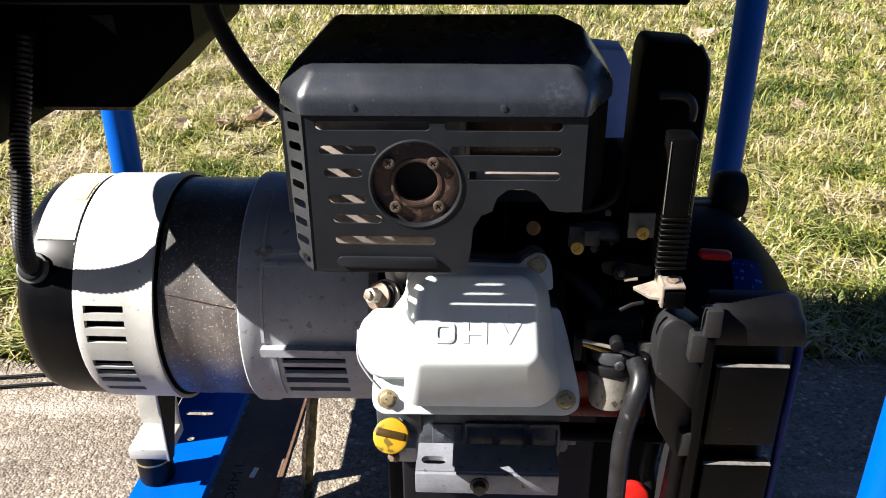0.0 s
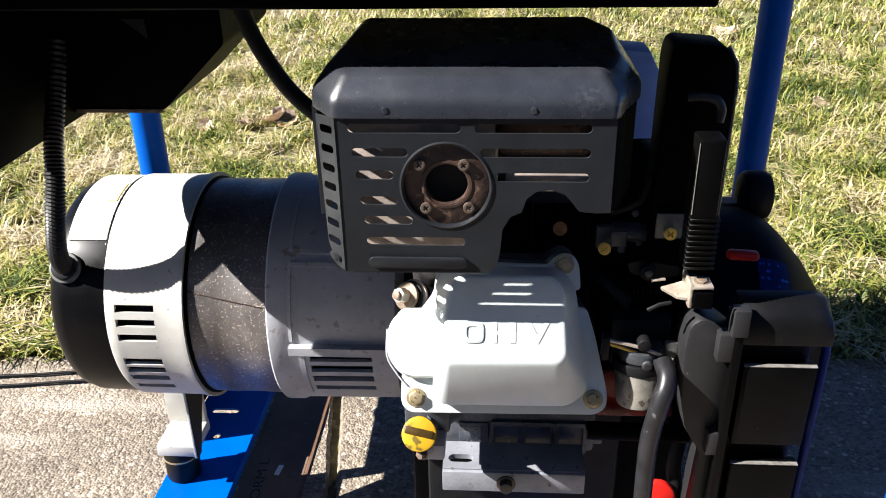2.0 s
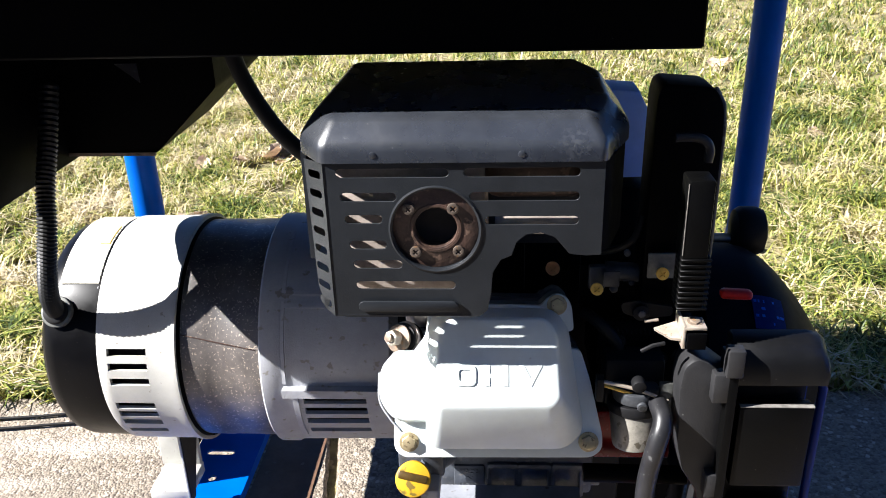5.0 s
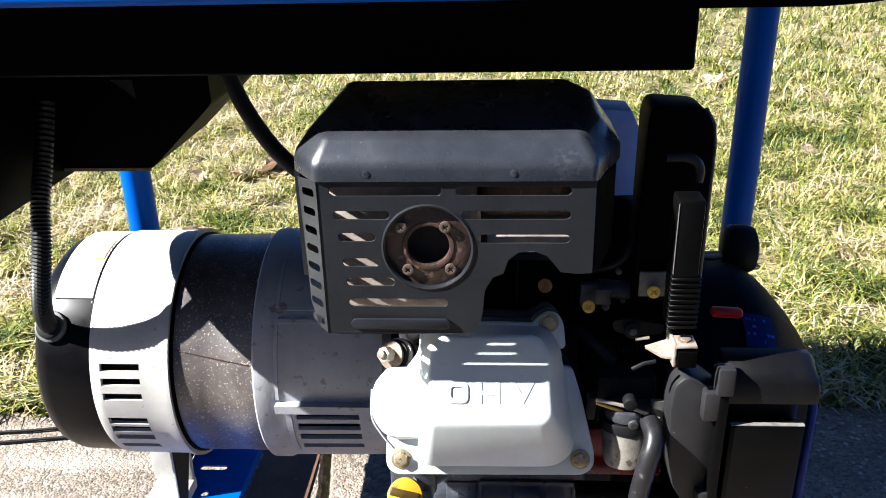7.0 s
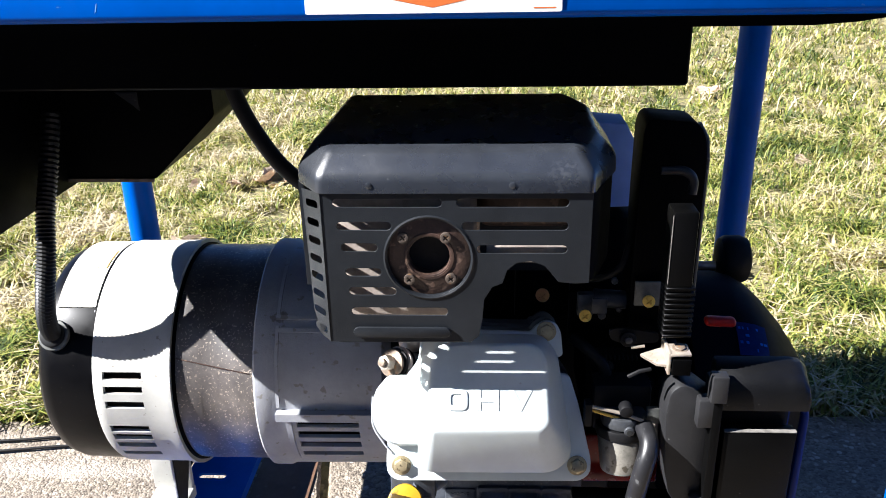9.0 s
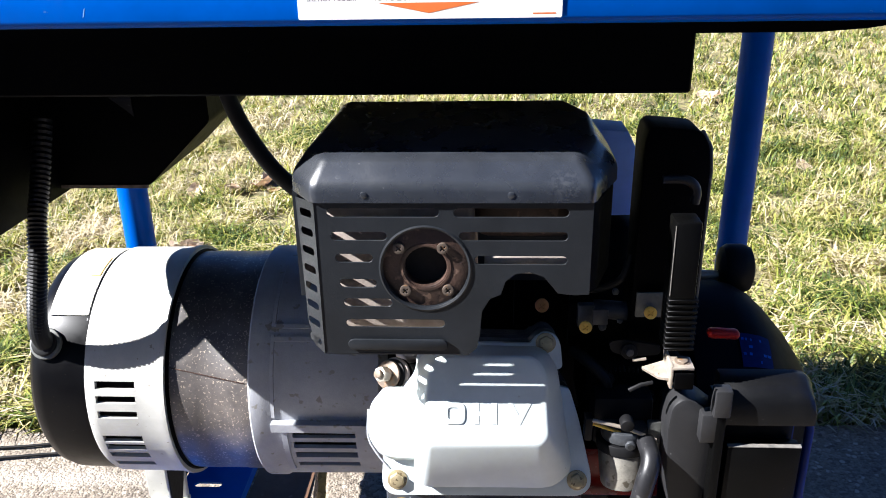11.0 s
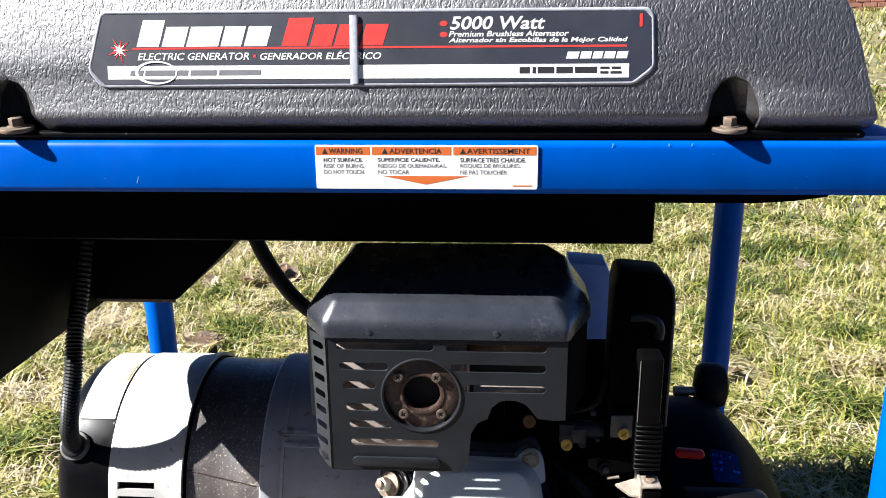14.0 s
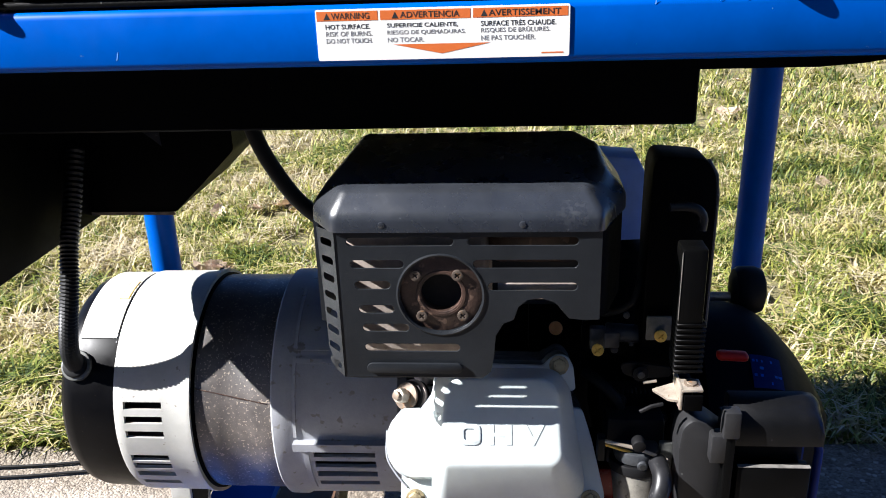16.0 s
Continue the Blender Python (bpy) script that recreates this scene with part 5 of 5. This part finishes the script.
part("ignition_lead", pipe(smooth_path([(0.096, 0.520, 0.440), (0.110, 0.500, 0.444), (0.125, 0.492, 0.455), (0.131, 0.496, 0.470)], 8), 0.0022, 10), RUBBER, gen, "thin black ignition lead")
gold = part("throttle_bracket", shape(rounded([(0.1335, -0.004), (0.1475, -0.002), (0.1485, -0.020), (0.1410, -0.016)], 0.001), (), 0.0018, Matrix.Translation((0.138, 0.455, 0.4165)) @ pose(0, 0, 0, 8, -14, 0) @ Matrix.Translation((-0.138, 0, 0))), STEEL, gen, "bright zinc throttle bracket")
part("upright_tab", box(0.1470, 0.1490, 0.433, 0.455, 0.4115, 0.4265, 0.0006), STEEL, gold)
part("cap_tab", box(0.1480, 0.1605, 0.4325, 0.446, 0.4240, 0.4262, 0.0008), STEEL, gold)
hex_bolt(gold, (0.1548, 0.4395, 0.4262), (0, -0.2, 1), 0.0034, RUSTBOLT, "bolt", tall=0.0018)
part("front_flange", box(0.1490, 0.1600, 0.4298, 0.4316, 0.4130, 0.4235, 0.0006), BLACK, gold)
part("pin", pipe([Vector((0.1265, 0.445, 0.403)), Vector((0.1330, 0.444, 0.4075)), Vector((0.140, 0.445, 0.4085))], 0.0013, 8), DULL, gold)
part("pin", pipe([Vector((0.1285, 0.452, 0.4195)), Vector((0.1365, 0.452, 0.4208))], 0.0010, 8), STEEL, gold)
part("return_spring", pipe([Vector((0.118 + 0.0006 * k, 0.49 + 0.003 * math.cos(k * 1.3), 0.392 + 0.003 * math.sin(k * 1.3))) for k in range(50)], 0.0006, 6), DULL, gen, "thin return spring")
for k, (x, z) in enumerate(((0.148, 0.372), (0.160, 0.374), (0.120, 0.385))):
    hex_bolt(gen, (x, 0.487, z), (0, -1, 0.2), 0.0036, DULL, "intake_nut", label="dull steel nut")
part("intake_manifold", dim(0.105, 0.17, 0.488, 0.55, 0.345, 0.40, 0.006), BLACK, gen, "black intake manifold")

# ---- tank cover ----
TY = 0.4175
flare_r = [(0.1976, 0.6565), (0.1974, 0.6640), (0.1962, 0.6720), (0.1928, 0.6800), (0.1875, 0.6860), (0.1790, 0.6890), (0.1712, 0.6856), (0.1658, 0.6775), (0.1638, 0.6680), (0.1640, 0.6565)]
arch_r = [(0.1860, 0.6565), (0.1850, 0.6630), (0.1834, 0.6700), (0.1808, 0.6770), (0.1776, 0.6815), (0.1742, 0.6830), (0.1706, 0.6805), (0.1682, 0.6745), (0.1675, 0.6670), (0.1675, 0.6565)]
flare_l = [(x - 0.4055, z) for x, z in flare_r]
arch_l = [(x - 0.4055, z) for x, z in arch_r]
edge = [(0.2490, 0.6565), (0.2535, 0.6590), (0.2535, 0.6640), (0.2490, 0.6770), (0.2430, 0.6985), (0.2362, 0.7180), (0.2300, 0.7280), (0.2240, 0.7325), (0.2160, 0.7347), (-0.335, 0.7365), (-0.345, 0.70)]
front = [(-0.345, 0.6565), *reversed(flare_l), *reversed(flare_r), *edge]
tank_cover = part("tank_cover", shape(front, (), 0.024, upright(TY + 0.0155), 0.0035), GRAIN, gen, "black leather-grained plastic tank cover")
for wide, deep in ((flare_r, arch_r), (flare_l, arch_l)):
    bm = loft([[(x, TY + 0.0008, z) for x, z in wide], [(x * 0.7 + u * 0.3, TY + 0.0028, z * 0.7 + w * 0.3) for (x, z), (u, w) in zip(wide, deep)], [(x, TY + 0.0115, z) for x, z in deep]], False)
    part("bolt_recess", bm, RECESS, tank_cover, "smooth bolt recess")
    # Black back face puts the recess's shade into its colour.
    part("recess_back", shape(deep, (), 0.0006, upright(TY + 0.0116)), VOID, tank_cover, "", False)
    part("recess_rim", pipe([Vector((x, TY + 0.0022, z)) for x, z in wide[:-2]], 0.0019, 12), RECESS, tank_cover, "smooth rounded rim")
back = [(-0.345, 0.6565), *edge]
# Hidden depth added past the rear rail to lengthen the shadow on the lawn.
part("cover_body", shape(back, (), 0.52, upright(0.723), 0.003), GRAIN, tank_cover)
part("cover_skirt", box(-0.345, 0.252, 0.4200, 0.447, 0.6525, 0.6565, 0.0015, 2), PLASTIC, tank_cover)
for x in (0.1790, -0.2250):
    b = hex_bolt(tank_cover, (x, 0.4210, 0.6590), (0, -0.1, 1), 0.0040, RUSTBOLT, "cover_bolt", tall=0.0055, label="rusty hexagon bolt")
    part("washer", cyl((x, 0.4205, 0.6566), (x, 0.4203, 0.6592), 0.0095, n=30, bevel=0.0007), RUSTBOLT, tank_cover)
tank = part("fuel_tank", box(-0.33, 0.205, 0.50, 0.73, 0.70, 0.7500, 0.012, 3), NAVY, gen, "blue fuel tank under the cover")
part("filler_cap", cyl((0.088, 0.545, 0.735), (0.088, 0.545, 0.762), 0.046, n=48, bevel=0.004), RED, tank, "red fuel cap")
part("fuel_gauge", cyl((-0.098, 0.54, 0.735), (-0.098, 0.54, 0.768), 0.027, n=32, bevel=0.002), BLACK, tank, "black gauge housing")
part("warning_sticker", box(-0.046, 0.024, 0.478, 0.53, 0.7362, 0.7430, 0.0004), WHITE, tank)
part("trim_stripe", box(-0.32, -0.185, 0.490, 0.499, 0.7395, 0.7425, 0.0006), CREAM, tank)

# name plate on the cover
NP = [(-0.1665, 0.7208), (0.1305, 0.7202), (0.1335, 0.7172), (0.1348, 0.6922), (0.1246, 0.6840), (-0.1682, 0.6830), (-0.1755, 0.6920)]
name_plate = part("name_plate", shape(NP, (), 0.0010, upright(TY - 0.0005)), DECAL, gen, "dark blue-black name plate with white and red print")
ring = [Vector((x + (0.0011 if x > 0 else -0.0011), TY + 0.0002, z + (0.0009 if z > 0.7 else -0.0009))) for x, z in rounded(NP, 0.003)]
part("rim", loft([[p + Vector((0, -0.0012 * math.sin(a), 0)) + (p - Vector((p.x * 0.9, p.y, 0.702))).normalized() * 0.0015 * math.cos(a) for p in ring] for a in (math.pi * k / 6 for k in range(7))], False), FILM, name_plate, "pale raised film edge")


def nx(px):
    return -0.01974 + (px - 660) * 0.0003141 - (px - 660) ** 2 * 1.54e-8


def nz(py):
    return 0.7180 - (py - 73) * 0.000303


def printed(bm, mat, label=""):
    return part("print", bm, mat, name_plate, label, smooth=False)


UP = upright(TY - 0.00106)


def bar(x0, x1, y0, y1, mat, slant=0.0, parent=None):
    w = nx(x1) - nx(x0)
    k = slant * (nz(y0) - nz(y1))
    pts = [(nx(x0), nz(y1)), (nx(x0) + w, nz(y1)), (nx(x0) + w + k, nz(y0)), (nx(x0) + k, nz(y0))]
    return printed(shape(pts, (), 0.00008, UP), mat)


def emblem(px, py, r0, r1, n, mat, lift=0.0):
    pts = []
    for k in range(2 * n):
        a = math.pi * k / n
        r = (r1 if k % 4 else r1 * 0.75) if k % 2 == 0 else r0
        pts.append((nx(px) + r * math.cos(a), nz(py) + r * math.sin(a)))
    return printed(shape(pts, (), 0.00008, upright(TY - 0.00106 - lift * 0.3)), mat)


emblem(228, 127, 0.0022, 0.0075, 9, REDPRINT)
emblem(228, 127, 0.0014, 0.0045, 8, WHITE, 0.0004)
for k, (a, b, top) in enumerate(((258, 297, 74), (302, 341, 86), (345, 401, 86), (405, 441, 86), (446, 486, 86))):
    bar(a, b, top, 121, WHITE, 0.32)
for k, (a, b, top) in enumerate(((512, 556, 72), (562, 600, 84), (604, 644, 84), (650, 690, 84))):
    bar(a, b, top, 121, REDPRINT, 0.32)
bar(250, 1120, 122.5, 126, REDPRINT)
printed(words("ELECTRIC GENERATOR", nx(259), nz(145), nx(455) - nx(259), nz(132) - nz(145), UP, 0.25, bold=0.012), WHITE)
bar(462, 467, 136, 141, REDPRINT)
printed(words("GENERADOR ELÉCTRICO", nx(474), nz(145), nx(687) - nx(474), nz(130) - nz(145), UP, 0.25, bold=0.012), WHITE)
bar(205, 1125, 155, 179, WHITE)
for a, b in ((244, 266), (270, 322), (327, 345), (350, 395), (400, 473)):
    printed(shape([(nx(a), nz(172)), (nx(b), nz(172)), (nx(b) + 0.0006, nz(163)), (nx(a) + 0.0006, nz(163))], (), 0.00008, upright(TY - 0.00118)), GREYINK)
ell = [(nx(290) + 0.012 * math.cos(a), nz(167) + 0.0064 * math.sin(a)) for a in (2 * math.pi * k / 40 for k in range(40))]
ell2 = [(nx(290) + 0.0108 * math.cos(a) + 0.0006, nz(167) + 0.0054 * math.sin(a)) for a in (2 * math.pi * k / 40 for k in range(40))]
printed(shape(ell, [ell2], 0.00008, upright(TY - 0.00126)), WHITE)
for a, b in ((931, 949), (954, 960), (963, 992), (996, 1025), (1029, 1068), (1074, 1090), (1094, 1110)):
    small = a > 1070
    printed(shape([(nx(a), nz(171 if not small else 164)), (nx(b), nz(171 if not small else 164)), (nx(b), nz(160)), (nx(a), nz(160))], (), 0.00008, upright(TY - 0.00118)), INK)
for a, b in ((1074, 1088), (1092, 1112)):
    printed(shape([(nx(a), nz(172)), (nx(b), nz(172)), (nx(b), nz(168)), (nx(a), nz(168))], (), 0.00008, upright(TY - 0.00118)), INK)
bar(1013, 1034, 134, 146, WHITE, 0.25)
bar(1037, 1056, 134, 146, WHITE, 0.25)
bar(1059, 1076, 134, 146, WHITE, 0.25)
bar(1079, 1098, 134, 146, WHITE, 0.25)
bar(1101, 1120, 134, 146, WHITE, 0.25)
for py in (84, 103):
    printed(shape([(nx(797) + 0.0021 * math.cos(a), nz(py) + 0.0014 * math.sin(a)) for a in (2 * math.pi * k / 20 for k in range(20))], (), 0.00008, UP), REDPRINT)
printed(words("5000 Watt", nx(808), nz(95), nx(975) - nx(808), nz(72) - nz(95), UP, 0.2, bold=0.018), WHITE)
printed(words("Premium Brushless Alternator", nx(806), nz(107), nx(1017) - nx(806), nz(97.5) - nz(107), UP, 0.2, bold=0.018), WHITE)
printed(words("Alternador sin Escobillas de la Mejor Calidad", nx(806), nz(119.5), nx(1121) - nx(806), nz(109) - nz(119.5), UP, 0.2, bold=0.018), WHITE)
bar(1141, 1146, 70, 92, REDPRINT)
# The fold's bright glare comes from the pale FILM colour.
fold = [(0.0, 0.0), (0.0010, 0.0003), (0.0030, 0.0010), (0.0042, 0.0008), (0.0048, 0.0)]
bm = loft([[(nx(632) + a, TY - 0.0015 - d, z) for a, d in fold] for z in (nz(188), nz(160), nz(120), nz(68))], False)
part("film_fold", bm, FILM, name_plate, "lifted fold in the film, glare put into its pale colour")



def lean(ob, cuts=()):
    """Tilts the cover's front back and rolls its lower edge under."""
    for o in (ob, *ob.children):
        if o.name.startswith(("cover_body", "cover_skirt", "cover_bolt", "washer")):
            continue
        b = bmesh.new()
        b.from_mesh(o.data)
        for z in cuts:
            bmesh.ops.bisect_plane(b, geom=[*b.verts, *b.edges, *b.faces], plane_co=(0, 0, z), plane_no=(0, 0, 1))
        for v in b.verts:
            d = v.co.z - 0.673
            v.co.y += d * 0.13 + (max(0.0, 0.6660 - v.co.z) / 0.0095) ** 1.4 * 0.011
        b.to_mesh(o.data)
        b.free()


lean(tank_cover, (0.6585, 0.661, 0.6635, 0.666, 0.6685, 0.671, 0.673, 0.676))
lean(name_plate)
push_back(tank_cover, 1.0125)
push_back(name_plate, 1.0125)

# warning label on the rail
LX0, LX1, LZ0, LZ1 = -0.0513, 0.0757, 0.6240, 0.6492
LY = 0.4216
warning = part("warning_label", shape(rounded([(LX0, LZ0), (LX1, LZ0), (LX1, LZ1), (LX0, LZ1)], 0.0012), (), 0.0006, upright(LY)), WHITE, gen, "white warning label with orange headings in three languages")


def lx(px):
    return LX0 + (px - 571) * (LX1 - LX0) / 394


def lz(py):
    return LZ1 - (py - 297) * (LZ1 - LZ0) / 77


LU, LU2 = upright(LY - 0.00036), upright(LY - 0.00044)


def inked(bm, mat):
    return part("print", bm, mat, warning, smooth=False)


for a, b in ((573, 669), (673, 813), (817, 962)):
    inked(shape([(lx(a), lz(314)), (lx(b), lz(314)), (lx(b), lz(300)), (lx(a), lz(300))], (), 0.00006, LU), ORANGE)
for tx, a, b, w in ((584, 596, 656, "WARNING"), (691, 704, 796, "ADVERTENCIA"), (829, 841, 951, "AVERTISSEMENT")):
    inked(shape([(lx(tx), lz(312)), (lx(tx + 10), lz(312)), (lx(tx + 5), lz(302.5))], (), 0.00006, LU2), INK)
    inked(words(w, lx(a), lz(311.5), lx(b) - lx(a), lz(302.5) - lz(311.5), LU2, bold=0.004), INK)
for a, ws in ((586, ((656, "HOT SURFACE.", True), (659, "RISK OF BURNS.", False), (659, "DO NOT TOUCH.", False))),
              (683, ((793, "SUPERFICIE CALIENTE,", True), (805, "RIESGO DE QUEMADURAS.", False), (740, "NO TOCAR.", False))),
              (829, ((944, "SURFACE TRÈS CHAUDE.", True), (935, "RISQUES DE BRÛLURES.", False), (913, "NE PAS TOUCHER.", False)))):
    for k, (b, w, strong) in enumerate(ws):
        z = 326.5 + 10.6 * k
        accent = 2.2 if ("È" in w or "Û" in w) else 0
        inked(words(w, lx(a), lz(z), lx(b) - lx(a), lz(z - 7.2 - accent) - lz(z), LU, bold=0.006 if strong else 0.0), INK if strong else GREYINK)
inked(shape([(lx(692), lz(351)), (lx(843), lz(351)), (lx(768), lz(366))], (), 0.00006, LU), ORANGE)
inked(shape([(lx(922), lz(369)), (lx(956), lz(369)), (lx(956), lz(367)), (lx(922), lz(367))], (), 0.00006, LU), ORANGE)

# ---- loose things on the path and lawn ----
board = tagged(new("board", mesh_of("board", box(-0.277, -0.201, 0.40, 1.02, GZ + 0.0005, GZ + 0.0022, 0.0006), BOARD)),
               "weathered dark board with faint stencilled letters on the path", "board")
# Orange of the sunlit edge is put into this strip's colour.
part("cut_edge", box(-0.201, -0.1965, 0.40, 1.02, GZ + 0.0005, GZ + 0.0020, 0.0005), BOARDEDGE, board, "brown board edge, its sunlit orange put into the colour")
part("lettering", words("FORM L", 0.0, 0.0, 0.085, 0.012, Matrix.Translation((-0.246, 0.735, GZ + 0.0024)) @ pose(0, 0, 0, 0, 0, 93)), HOSE, board, "faint stencilled letters", False)
# White sliver stands in for a small spot of sunlight on the board.
chip = new("wood_chip", mesh_of("wood_chip", box(-0.0032, 0.0032, -0.009, 0.009, 0, 0.0012, 0.0004), WHITE))
chip.matrix_basis = pose(-0.2340, 0.798, GZ + 0.0023, 0, 0, -8)
tagged(chip, "small white sliver standing in for a sun spot on the dark board", "wood chip")
cord = [(-1.7, 0.94, GZ + 0.004), (-1.07, 0.955, GZ + 0.004), (-0.70, 0.984, GZ + 0.004), (-0.567, 1.002, GZ + 0.004), (-0.3, 1.03, GZ + 0.004), (0.05, 1.04, GZ + 0.004)]
tagged(new("power_cord", mesh_of("power_cord", pipe(smooth_path(cord, 10), 0.0022, 10), RUBBER, True)), "thin black cord lying along the path edge", "cord", "cords on the path")
cord2 = [(x, y - 0.033 - 0.008 * math.sin(x * 3), z) for x, y, z in cord]
tagged(new("power_cord", mesh_of("power_cord", pipe(smooth_path(cord2, 10), 0.0022, 10), RUBBER, True)), "thin black cord lying along the path edge", "cord", "cords on the path")


def leaf_mesh(seed):
    r = random.Random(seed)
    bm = bmesh.new()
    n = 7
    rows = []
    for i in range(n + 1):
        t = i / n
        w = 0.022 * math.sin(math.pi * min(0.98, t + 0.02)) ** 0.7 * (1 + 0.5 * (i % 2) * r.uniform(0.3, 1))
        x = (t - 0.5) * 0.07
        rows.append([bm.verts.new((x, s * w, 0.010 * (t - 0.5) ** 2 * 4 + 0.010 * abs(s) * r.uniform(0.5, 1.3))) for s in (-1, 0, 1)])
    for a, b in zip(rows, rows[1:]):
        for j in range(2):
            bm.faces.new((a[j], a[j + 1], b[j + 1], b[j]))
    bmesh.ops.solidify(bm, geom=list(bm.faces), thickness=0.0008)
    return mesh_of("dry_leaf", bm, LEAF, True)


leaf_kinds = [leaf_mesh(k) for k in range(4)]
rng = random.Random(11)
spots = [(-0.59, 2.23), (-0.68, 2.20), (-0.77, 2.15), (-0.54, 2.19), (-0.64, 1.72), (-0.62, 1.74), (0.98, 2.39), (0.96, 3.4), (1.6, 3.1)]
spots += [(rng.uniform(-2.2, 3), 1.5 + 5 * rng.random() ** 1.3) for _ in range(26)]
for k, (x, y) in enumerate(spots):
    ob = new("dry_leaf", leaf_kinds[k % 4])
    s = rng.uniform(0.8, 1.5)
    ob.matrix_basis = pose(x, y, lawn_z(x, y) + 0.022, rng.uniform(-25, 25), rng.uniform(-25, 25), rng.uniform(0, 360)) @ Matrix.Diagonal((s, s, s, 1))
    tagged(ob, "curled dry brown leaf lying on the grass", "leaf", "fallen leaves")
